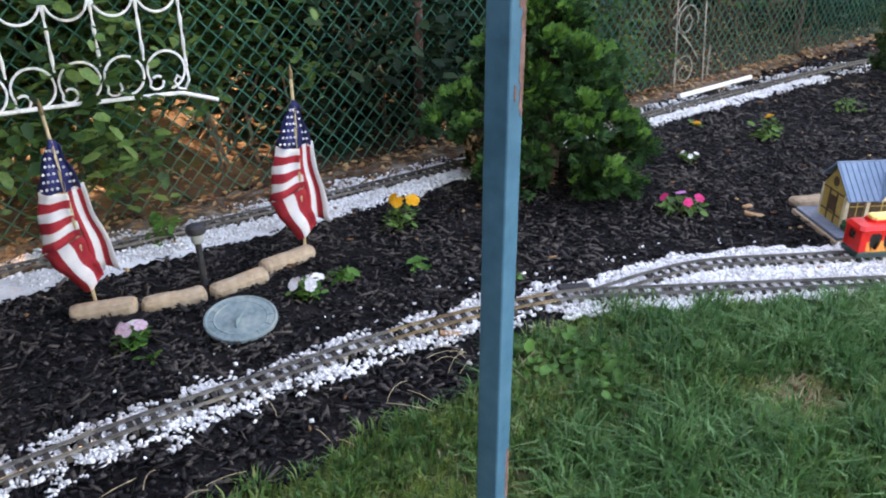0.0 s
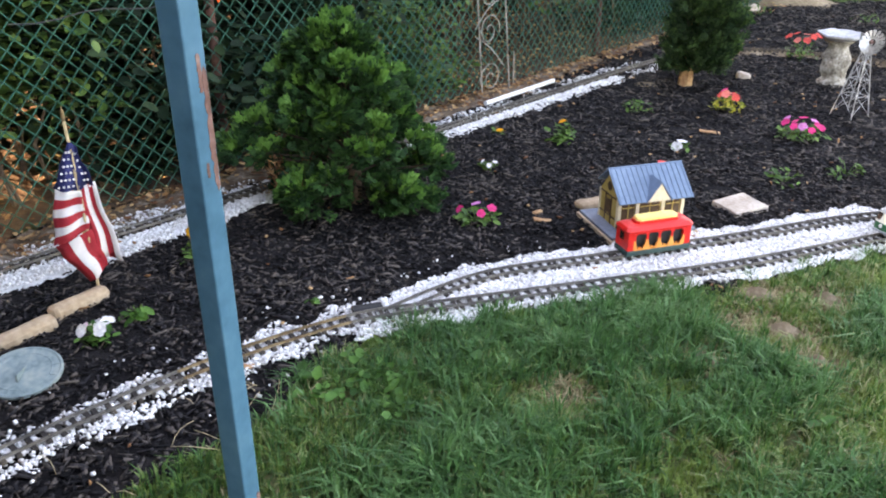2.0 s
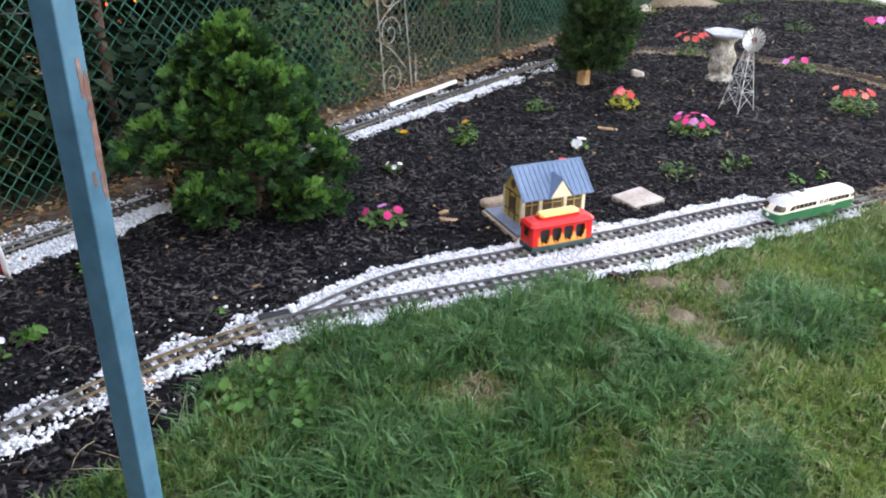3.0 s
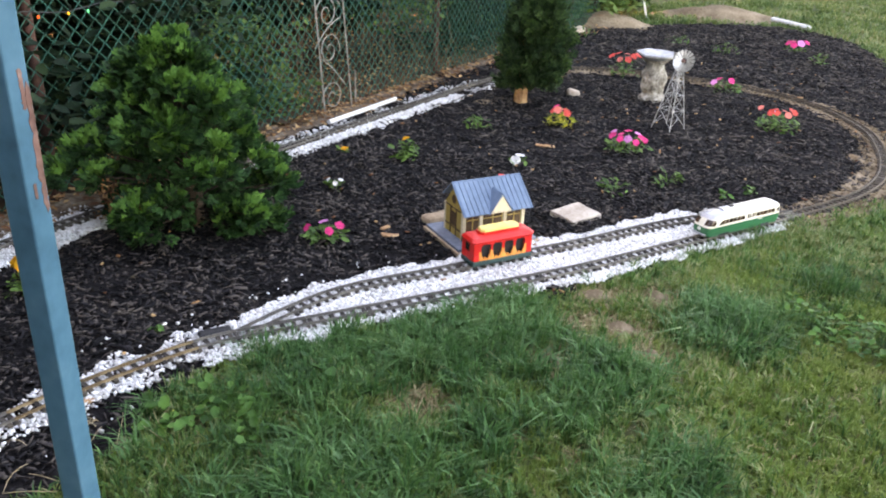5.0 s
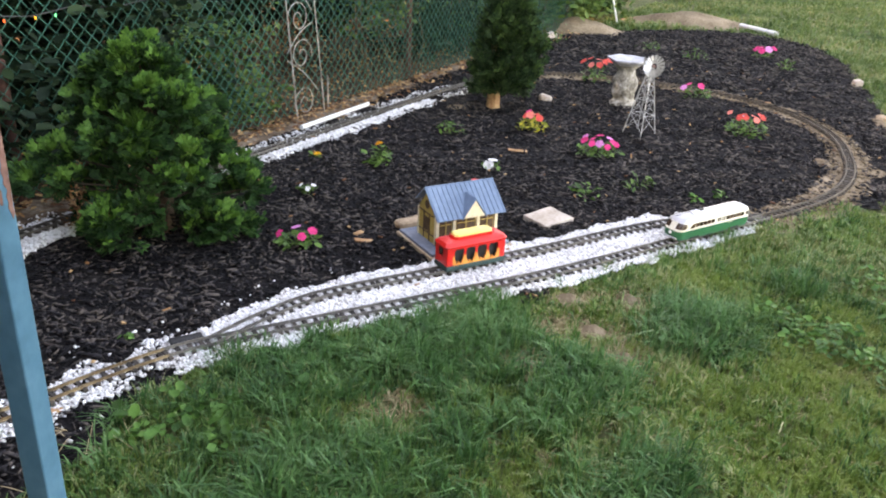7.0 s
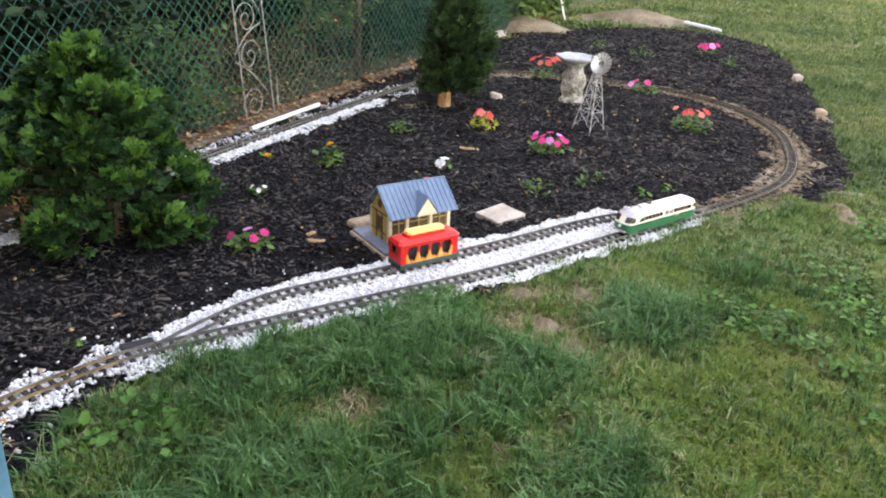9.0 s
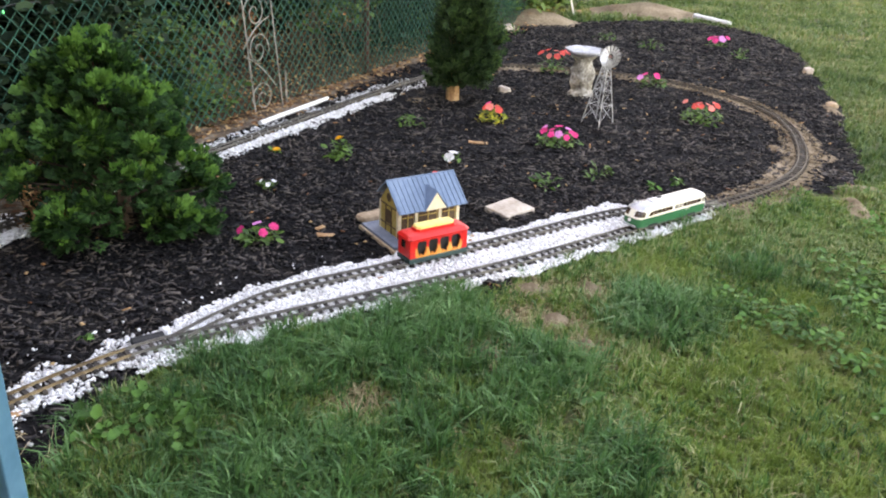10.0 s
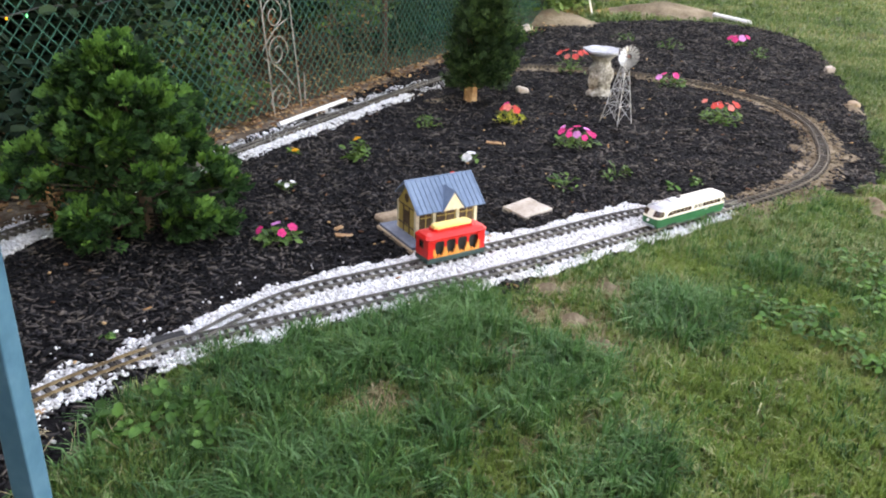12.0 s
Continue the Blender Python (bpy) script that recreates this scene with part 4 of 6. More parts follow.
VINE, DARK = "tangle of broad green vine leaves behind the fence", "dark leafy shrub in shade behind the fence"
for s0, s1, off, z0, z1, n, size, paint, seed, label, thick in (
    (-2.8, -1.4, 0.22, 0.15, 1.5, 8200, 0.044, M_VINE, 21, VINE, 0.25),
    (-1.5, -0.3, 0.24, 0.25, 1.5, 8200, 0.044, M_VINE, 22, VINE, 0.25),
    (-0.4, 0.55, 0.28, 0.50, 1.5, 5600, 0.042, M_VINE, 30, VINE, 0.25),
    (-0.7, 0.4, 0.45, 0.48, 1.5, 4800, 0.046, M_VINE, 70, VINE, 0.3),
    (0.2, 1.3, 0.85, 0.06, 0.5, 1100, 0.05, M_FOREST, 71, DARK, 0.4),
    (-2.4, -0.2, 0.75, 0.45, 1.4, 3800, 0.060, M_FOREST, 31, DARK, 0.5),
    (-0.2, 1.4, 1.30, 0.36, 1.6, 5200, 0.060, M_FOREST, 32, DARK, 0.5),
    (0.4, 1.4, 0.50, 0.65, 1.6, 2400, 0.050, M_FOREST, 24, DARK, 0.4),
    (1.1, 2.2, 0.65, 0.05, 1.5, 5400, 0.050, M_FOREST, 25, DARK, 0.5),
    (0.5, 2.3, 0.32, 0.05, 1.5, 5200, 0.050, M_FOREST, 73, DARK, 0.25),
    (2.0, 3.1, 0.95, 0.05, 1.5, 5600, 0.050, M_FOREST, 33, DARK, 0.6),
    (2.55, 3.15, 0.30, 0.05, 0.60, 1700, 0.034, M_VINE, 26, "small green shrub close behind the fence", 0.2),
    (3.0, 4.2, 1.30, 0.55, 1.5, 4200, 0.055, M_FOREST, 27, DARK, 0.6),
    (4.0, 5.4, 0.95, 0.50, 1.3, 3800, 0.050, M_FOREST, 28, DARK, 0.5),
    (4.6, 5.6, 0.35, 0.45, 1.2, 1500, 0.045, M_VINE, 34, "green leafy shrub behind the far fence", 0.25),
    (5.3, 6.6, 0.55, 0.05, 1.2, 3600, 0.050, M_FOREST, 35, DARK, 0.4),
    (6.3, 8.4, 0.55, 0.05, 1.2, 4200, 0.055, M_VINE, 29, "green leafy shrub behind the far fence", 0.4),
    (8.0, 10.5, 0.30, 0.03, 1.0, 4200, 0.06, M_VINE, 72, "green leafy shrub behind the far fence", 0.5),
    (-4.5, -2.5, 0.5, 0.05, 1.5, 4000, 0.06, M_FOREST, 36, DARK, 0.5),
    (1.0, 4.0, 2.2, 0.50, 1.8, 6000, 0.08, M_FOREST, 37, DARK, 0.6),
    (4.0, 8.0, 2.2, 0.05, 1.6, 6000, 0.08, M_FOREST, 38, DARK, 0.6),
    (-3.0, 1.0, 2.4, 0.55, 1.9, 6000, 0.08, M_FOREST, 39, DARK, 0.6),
):
    shrub("vine_thicket" if label == VINE else "wild_shrub", s0, s1, off, z0, z1, n, size, paint, seed, label, thick)


def wood_tree(s, off, height, spread, seed, low=0.6):
    r = np.random.RandomState(seed)
    p = behind(s, off)
    ob = thing("shade_tree", pose(p[0], p[1], 0), "tall dark leafy tree past the fence, added to block the sun", "tree", "trees past the fence")
    bm = bmesh.new()
    sweep(bm, [(0, 0, -0.05), (0.03, 0.02, height * 0.3), (-0.03, 0.04, height * 0.6), (0, 0, height * 0.95)], [0.11, 0.085, 0.055, 0.012], 10)
    for i in range(9):
        a, z = r.rand() * math.tau, low + (height - low) * (0.1 + 0.75 * i / 9)
        d = spread * (0.6 + 0.3 * r.rand())
        sweep(bm, [(0, 0, z - 0.2), (d * 0.5 * math.cos(a), d * 0.5 * math.sin(a), z), (d * math.cos(a), d * math.sin(a), z + 0.15)], [0.03, 0.02, 0.006], 6)
    part("trunk", bm, M_BARK, ob)
    k = 70
    u = r.rand(k)
    a = r.rand(k) * math.tau
    rad = spread * np.sqrt(r.rand(k)) * (1 - 0.5 * u)
    cs = np.stack([rad * np.cos(a), rad * np.sin(a), low + (height - low) * u], 1)
    at = np.repeat(cs, 55, axis=0) + r.randn(k * 55, 3) * np.array([0.26, 0.26, 0.20])
    at[:, 2] = np.maximum(at[:, 2], 0.15)
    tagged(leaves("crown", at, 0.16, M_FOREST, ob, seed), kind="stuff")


# Tall crowns out of view, added to keep the low sun off the garden.
for i in range(15):
    wood_tree(-5.5 + 1.55 * i, 3.0 + 1.1 * (i % 2), 5.0 + 0.7 * ((i * 7) % 3), 1.25, 40 + i, 0.95 if i % 3 else 0.55)
for i in range(8):
    wood_tree(-6 + 2.9 * i, 6.2, 6.0, 1.6, 60 + i, 1.75 if i in (2, 5) else 0.4)

# ---- dark wall and slab added behind the camera to block sky light, never in view ----
M_BLOCKER = mat("siding", [(0.04, 0.036, 0.032), (0.06, 0.053, 0.047), (0.08, 0.07, 0.062)], 0.8, 2, 0.2)
bm = bmesh.new()
box(bm, 9.0, 0.2, 3.0, pose(-3.2, -1.9, 1.49))
tagged(part("wall_house", bm, M_BLOCKER), "plain dark unseen wall added behind the camera to block sky light", "wall", kind="structure")
# Slab added overhead, out of view, to darken the pole's left face.
bm = bmesh.new()
box(bm, 6.2, 2.0, 0.12, pose(-3.3, -0.82, 2.62))
tagged(part("ceiling_porch", bm, M_BLOCKER), "plain unseen slab added to keep sky light off the pole", "ceiling", kind="structure")

# ---- garden ornaments ----
M_GALV = mat("galvanised", [(0.30, 0.30, 0.30), (0.48, 0.48, 0.48), (0.62, 0.62, 0.62)], 0.4, 30, 0.1, metal=0.6)
M_CAST = mat("cast_stone", [(0.06, 0.048, 0.036), (0.27, 0.245, 0.205), (0.58, 0.55, 0.50)], 0.9, 22, 0.8, fine=60, depth=0.010)
M_BOWL = mat("bowl_stone", [(0.24, 0.25, 0.27), (0.40, 0.41, 0.43), (0.56, 0.57, 0.60)], 0.85, 14, 0.5, fine=60)
M_PATINA = mat("sundial_patina", [(0.11, 0.17, 0.18), (0.19, 0.26, 0.27), (0.29, 0.34, 0.32)], 0.7, 14, 0.35, fine=60, metal=0.2)
M_WOODSTICK = mat("pale_stick", [(0.36, 0.26, 0.14), (0.52, 0.40, 0.24), (0.62, 0.5, 0.32)], 0.7, 20, 0.2)
M_FLAG_RED = mat("flag_red", [(0.34, 0.015, 0.03), (0.45, 0.025, 0.04), (0.52, 0.05, 0.06)], 0.8, 12, 0.1, fine=200, through_light=0.2)
M_FLAG_WHITE = mat("flag_white", [(0.62, 0.60, 0.62), (0.74, 0.73, 0.75), (0.8, 0.8, 0.81)], 0.8, 12, 0.1, fine=200, through_light=0.2)
M_FLAG_BLUE = mat("flag_blue", [(0.012, 0.016, 0.085), (0.02, 0.028, 0.13), (0.03, 0.04, 0.17)], 0.8, 12, 0.1, fine=200, through_light=0.1)
M_PVC = mat("white_pipe", [(0.6, 0.6, 0.58), (0.76, 0.76, 0.75), (0.82, 0.82, 0.82)], 0.4, 9, 0.1)
M_LENS = mat("lamp_lens", [(0.2, 0.22, 0.2), (0.3, 0.32, 0.3), (0.42, 0.44, 0.4)], 0.3, 20, 0.1)


def windmill(m):
    w = thing("windmill", m, "galvanised metal model farm windmill standing in the mulch", "model windmill")
    foot, top, h = 0.078, 0.012, 0.445
    corners = [(1.41 * math.cos(a), 1.41 * math.sin(a)) for a in (radians(75 - 90 * k) for k in range(4))]
    at = lambda c, z: Vector((c[0], c[1], 0)) * (foot + (top - foot) * z / h) + Vector((0, 0, z))
    for c in corners:
        bm = bmesh.new()
        rod(bm, at(c, -0.01), at(c, h), 0.0034, 6)
        part("leg", bm, M_GALV, w)
    zs = [0.03, 0.14, 0.24, 0.33, 0.40]
    for a, b in zip(corners, corners[1:] + corners[:1]):
        for z in zs[1:]:
            bm = bmesh.new()
            rod(bm, at(a, z), at(b, z), 0.0022, 6)
            part("girt", bm, M_GALV, w)
        for z, y in zip(zs, zs[1:]):
            bm = bmesh.new()
            rod(bm, at(a, z), at(b, y), 0.0015, 5)
            rod(bm, at(b, z), at(a, y), 0.0015, 5)
            part("brace", bm, M_GALV, w)
    bm = bmesh.new()
    box(bm, 0.028, 0.05, 0.02, pose(0, 0, h + 0.012), 0.003)
    part("gearbox", bm, M_GALV, w)
    bm = bmesh.new()
    cyl(bm, 0.012, 0.008, 0.02, pose(0, -0.025, h + 0.02, 90), 14)
    wheel = part("hub", bm, M_RUST, w, "red wheel hub")
    for k in range(16):
        a = 360 * k / 16
        bm = bmesh.new()
        prism(bm, [(-0.005, 0.020), (0.005, 0.020), (0.0125, 0.073), (-0.0125, 0.073)], 0.0015, pose(0, -0.038, h + 0.02, 0, a, 0) @ pose(0, 0, 0, 0, 0, 24))
        part("blade", bm, M_GALV, wheel)
    bm = bmesh.new()
    sweep(bm, [(0.06 * math.cos(t), -0.036, h + 0.02 + 0.06 * math.sin(t)) for t in [math.tau * i / 32 for i in range(33)]], 0.0012, 5)
    part("wheel_ring", bm, M_GALV, wheel)
    bm = bmesh.new()
    rod(bm, (0, 0.02, h + 0.02), (0, 0.09, h + 0.02), 0.002, 6)
    box(bm, 0.002, 0.06, 0.05, pose(0, 0.11, h + 0.02))
    part("tail_vane", bm, M_GALV, w)


windmill(pose(1.355, 5.09, 0.0, 0, 3.0, 12))


def bird_bath(m):
    b = thing("bird_bath", m, "weathered cast stone bird bath with carved pedestal", "bird bath")
    bm = bmesh.new()
    lathe(bm, [(0.095, -0.01), (0.098, 0.03), (0.085, 0.045), (0.072, 0.06), (0.088, 0.10), (0.098, 0.15), (0.092, 0.20), (0.074, 0.24), (0.068, 0.27), (0.085, 0.30), (0.095, 0.312)], seg=28)
    bmesh.ops.subdivide_edges(bm, edges=bm.edges[:], cuts=1, use_grid_fill=True)
    for v in bm.verts:
        v.co += 0.016 * noise.noise_vector(v.co * 17)
    part("pedestal", bm, M_CAST, b, smooth=True)
    bm = bmesh.new()
    lathe(bm, [(0.05, 0.305), (0.10, 0.315), (0.145, 0.338), (0.152, 0.352), (0.147, 0.360), (0.136, 0.356), (0.09, 0.340), (0.02, 0.336)], seg=40)
    for v in bm.verts:
        if v.co.z > 0.32:
            v.co += 0.014 * noise.noise_vector(v.co * 11 + Vector((3, 5, 0)))
    part("basin", bm, M_BOWL, b, "pale chipped shallow basin", smooth=True)


bird_bath(pose(1.362, 5.93, 0))


def flag(m):
    fl = thing("flag", m, "small stars and stripes stick flag hanging limp", "flag", "stick flags")
    bm = bmesh.new()
    sweep(bm, [(0, 0, -0.06), (0.004, 0, 0.35), (0, 0, 0.66)], 0.0055, 8)
    part("stick", bm, M_WOODSTICK, fl, "pale wooden stick")
    bm = bmesh.new()
    lathe(bm, [(0.0055, 0.655), (0.008, 0.665), (0.007, 0.68), (0.001, 0.705)], seg=10)
    part("finial", bm, M_BRASS, fl, "gilt spear finial")
    def patch(c, n, k, across, paints, depth):
        """Stripes over a four-cornered piece of hanging cloth; across: they run from side to side."""
        a, b, d, e = [np.array(q, float) for q in c]
        v, f, mi = [], [], []
        N = 10
        for i in range(n * 2 + 1):
            for j in range(N + 1):
                u, w = (i / (n * 2), j / N) if across else (j / N, i / (n * 2))
                p = (1 - u) * ((1 - w) * a + w * b) + u * ((1 - w) * e + w * d)
                y = depth + 0.012 * math.sin(7 * w + 2.0 * k) * (0.3 + u) + 0.006 * math.sin(13 * u + 5 * w + k)
                v.append((p[0] + 0.004 * math.sin(9 * u + k), y, p[1]))
        for i in range(n * 2):
            for j in range(N):
                q = i * (N + 1) + j
                f.append([q, q + 1, q + N + 2, q + N + 1])
                mi.append(paints[(i // 2) % len(paints)])
        ob = raw("cloth", v, f, [M_FLAG_RED, M_FLAG_WHITE, M_FLAG_BLUE], fl, mi, True)
        mod = ob.modifiers.new("thick", "SOLIDIFY")
        mod.thickness = 0.0012
        return ob
    patch([(-0.004, 0.585), (0.004, 0.585), (0.006, 0.41), (-0.074, 0.425)], 3, 1, True, [2], -0.012)
    patch([(-0.074, 0.425), (0.006, 0.41), (0.014, 0.265), (-0.112, 0.215)], 6, 1, True, [1, 0], -0.014)
    patch([(-0.112, 0.215), (0.014, 0.265), (0.050, 0.115), (-0.020, 0.055)], 3, 1, False, [0, 1], -0.014)
    patch([(0.002, 0.580), (0.020, 0.56), (0.055, 0.42), (0.004, 0.41)], 3, 2, True, [2], 0.010)
    patch([(0.004, 0.415), (0.055, 0.43), (0.105, 0.115), (0.020, 0.15)], 4, 2, False, [0, 1], 0.012)
    bm = bmesh.new()
    for i in range(6):
        z = 0.555 - 0.024 * i
        wd = 0.008 + 0.058 * (0.585 - z) / 0.165
        for j in range(2 + i // 2):
            x = 0.002 - wd * (j + 0.5 + 0.3 * (i % 2)) / (2 + i // 2)
            cyl(bm, 0.0048, 0.0048, 0.0015, pose(x, -0.026, z, 90), 5)
        for j in range(1 + i // 3):
            cyl(bm, 0.0045, 0.0045, 0.0015, pose(0.014 + 0.011 * j + 0.003 * i, -0.012, z - 0.012, 90), 5)
    part("stars", bm, M_FLAG_WHITE, fl)


flag(pose(-1.652, 1.852, 0.0, 0, 0, 40))
flag(pose(-2.03, 1.215, 0.0, 2, -3, 44))

dial = thing("sundial", pose(-1.515, 1.318, 0.032, 9, 0, 42), "round blue grey sundial plate lying in the mulch", "sundial")
bm = bmesh.new()
lathe(bm, [(0.05, -0.02), (0.107, -0.012), (0.113, -0.004), (0.113, 0.006), (0.107, 0.008), (0.102, 0.005), (0.085, 0.005), (0.082, 0.007), (0.078, 0.005), (0.01, 0.005)], seg=64)
part("plate", bm, M_PATINA, dial, smooth=False)
bm = bmesh.new()
prism(bm, [(-0.05, 0.004), (0.035, 0.004), (-0.045, 0.030)], 0.004, pose(0, 0, 0, 0, 0, 70))
part("gnomon", bm, M_PATINA, dial)
for k in range(12):
    bm = bmesh.new()
    box(bm, 0.003, 0.018, 0.002, pose(0, 0, 0, 0, 0, 30 * k) @ pose(0, 0.091, 0.006))
    part("hour_mark", bm, M_PATINA, dial)

lamp = thing("path_light", pose(-1.80, 1.475, 0.02, -3, -5, 0), "leaning black solar path light on a stake", "path light")
bm = bmesh.new()
rod(bm, (0, 0, -0.07), (0, 0, 0.15), 0.011, 10)
part("stake", bm, M_BLACK, lamp)
bm = bmesh.new()
lathe(bm, [(0.016, 0.145), (0.021, 0.155), (0.021, 0.178), (0.016, 0.182)], seg=20)
part("lens", bm, M_LENS, lamp, "grey translucent lens")
bm = bmesh.new()
lathe(bm, [(0.030, 0.178), (0.034, 0.184), (0.034, 0.200), (0.024, 0.210), (0.004, 0.214)], seg=24)
part("cap", bm, M_BLACK, lamp)

for i, (ax, ay, bx, by) in enumerate([(-2.02, 1.11, -1.87, 1.235), (-1.85, 1.245, -1.725, 1.395), (-1.71, 1.415, -1.635, 1.60), (-1.67, 1.63, -1.60, 1.83)]):
    stone_block("edging_log", pose((ax + bx) / 2 - 0.015, (ay + by) / 2 + 0.015, -0.012, random.uniform(-4, 4), random.uniform(-3, 3), math.degrees(math.atan2(by - ay, bx - ax))), math.hypot(bx - ax, by - ay) + 0.012, 0.062, 0.062, M_TAN, "tan log shaped concrete garden edging piece", "garden edging", "log edging pieces", 0.005, 10 + i, 0.022)

for k, (x, y, a, ln) in enumerate(((-0.20, 2.94, 20, 0.085), (-0.235, 3.02, 75, 0.06), (0.52, 4.47, 5, 0.12), (-0.90, 1.55, 30, 0.07), (2.22, 6.52, 160, 0.12), (2.52, 6.24, 140, 0.14))):
    stone_block("bark_piece", pose(x, y, 0.012, 8, 5, a), ln, 0.022, 0.010, M_BARE, "bare tan bark on the mulch, low sun painted in", "bark piece", "bare bark pieces", 0.006, 60 + k, 0.003)

# white iron trellis hung on the fence
def fence_point(s, z, off=0.05):
    p = on_fence(s, off)
    return Vector((p[0], p[1], z))


def iron(name, parent, pts, material, r=0.0055):
    bm = bmesh.new()
    sweep(bm, [fence_point(*p) for p in pts], r, 6)
    return part(name, bm, material, parent)


trellis = thing("iron_trellis", Matrix(), "white painted wrought iron trellis panel hung on the fence", "trellis")
iron("bottom_rail", trellis, [(-1.12, 0.535), (-0.6, 0.520), (-0.093, 0.495)], M_IRON_WHITE, 0.008)
iron("end_arm", trellis, [(-0.093, 0.495), (-0.02, 0.470), (0.055, 0.443)], M_IRON_WHITE, 0.008)
iron("top_rail", trellis, [(-1.12, 1.36), (-0.06, 1.33)], M_IRON_WHITE, 0.007)
bars = [-0.06 - 0.162 * i for i in range(7)]
for i, s in enumerate(bars):
    bm = bmesh.new()
    zs = np.linspace(0.64 if 0 < i else 0.56, 1.34, 40)
    sweep(bm, [fence_point(s, z) for z in zs], [0.0058 + 0.0022 * math.sin(z * 75) for z in zs], 6)
    part("twisted_bar", bm, M_IRON_WHITE, trellis)
    if i < len(bars) - 1:
        mid = s - 0.081
        for zc, name in ((0.592, "lower_scroll"), (0.888, "upper_scroll")):
            sgn = 1 if zc < 0.7 else -1
            pts = [(mid + 0.074 * math.cos(a), zc + sgn * 0.074 * math.sin(a)) for a in np.linspace(-0.45 * math.pi, 1.15 * math.pi, 26)]
            curl = [(mid - 0.042 + (0.032 - 0.011 * k / 8) * math.cos(1.15 * math.pi + 0.62 * k), zc + sgn * (-0.040 + (0.032 - 0.011 * k / 8) * math.sin(1.15 * math.pi + 0.62 * k))) for k in range(9)]
            iron(name, trellis, pts + curl, M_IRON_WHITE, 0.005)
iron("end_scroll", trellis, [(-0.06, 0.60), (-0.056, 0.54), (-0.075, 0.508), (-0.10, 0.515), (-0.115, 0.545), (-0.10, 0.565), (-0.088, 0.553)], M_IRON_WHITE)

# worn iron scroll column standing against the fence
column = thing("iron_column", Matrix(), "worn grey wrought iron scroll column leaning on the fence", "iron column")
left = lambda z: 3.10 - 0.085 * z
right = lambda z: 3.40 - 0.10 * z
for edge in (left, right):
    iron("upright", column, [(edge(z), z, 0.06 + 0.02 * (1.6 - z)) for z in np.linspace(-0.02, 1.62, 12)], M_IRON_GREY, 0.0055)
iron("side_stake", column, [(3.50, -0.02), (3.50, 0.24)], M_IRON_GREY, 0.007)
for z0, flip in ((0.10, 1), (0.42, -1), (0.66, 1), (0.98, -1), (1.26, 1)):
    mid = (left(z0) + right(z0)) / 2
    iron("scroll", column, [(mid + flip * (0.02 + 0.010 * a) * math.cos(a), z0 + (0.02 + 0.010 * a) * math.sin(a)) for a in np.linspace(0.3, 9.6, 34)], M_IRON_GREY, 0.0038)
for z0, z1, flip in ((0.16, 0.40, 1), (0.45, 0.62, -1), (0.70, 0.96, 1), (1.02, 1.22, -1)):
    iron("brace", column, [(left(z) + (right(z) - left(z)) * (u if flip > 0 else 1 - u), z) for u, z in ((k / 10, z1 + (z0 - z1) * k / 10 + 0.03 * math.sin(k / 10 * math.pi)) for k in range(11))], M_IRON_GREY, 0.004)

# string of little lights along the fence
lights = thing("string_lights", Matrix(), "thin dark string of small coloured lights on the fence", "string lights")
iron("cable", lights, [(0.2 + 0.1 * k, 0.865 - 0.012 * math.sin(k * 1.3), 0.03) for k in range(22)], M_BLACK, 0.003)
for s, c in ((1.162, (1.0, 0.12, 0.02)), (1.315, (1.0, 0.45, 0.03)), (1.42, (0.02, 1.0, 0.35))):
    mb = bpy.data.materials.new("bulb_glow")
    mb.use_nodes = True
    b = mb.node_tree.nodes["Principled BSDF"]
    b.inputs["Base Color"].default_value = (*c, 1)
    b.inputs["Emission Color"].default_value, b.inputs["Emission Strength"].default_value = (*c, 1), 0.10
    bm = bmesh.new()
    bmesh.ops.create_uvsphere(bm, u_segments=10, v_segments=8, radius=0.0052, matrix=Matrix.Translation(fence_point(s, 0.845, 0.03)) @ Matrix.Diagonal((1, 1, 1.6, 1)))
    part("bulb", bm, mb, lights)


def pipe(name, a, b, r, label, category):
    bm = bmesh.new()
    a, b = Vector(a), Vector(b)
    lathe(bm, [(r * 0.8, 0.02), (r * 0.8, 0.0), (r, 0.0), (r, (b - a).length), (r * 0.8, (b - a).length), (r * 0.8, (b - a).length - 0.02)], Matrix.Translation(a) @ (b - a).to_track_quat("Z", "Y").to_matrix().to_4x4(), 20)
    tagged(part(name, bm, M_PVC), label, category)


pipe("plastic_pipe", (-0.86, 4.66, 0.030), (-0.535, 5.38, 0.030), 0.015, "white plastic pipe lying beside the back track", "pipe")
pipe("plastic_pipe", (3.60, 10.80, 0.03), (3.86, 10.15, 0.03), 0.03, "white plastic pipe lying on the far bed edge", "pipe")
pipe("marker_stake", (1.97, 10.62, -0.02), (1.74, 10.66, 0.75), 0.012, "thin white marker stake standing in the far dirt", "stake")


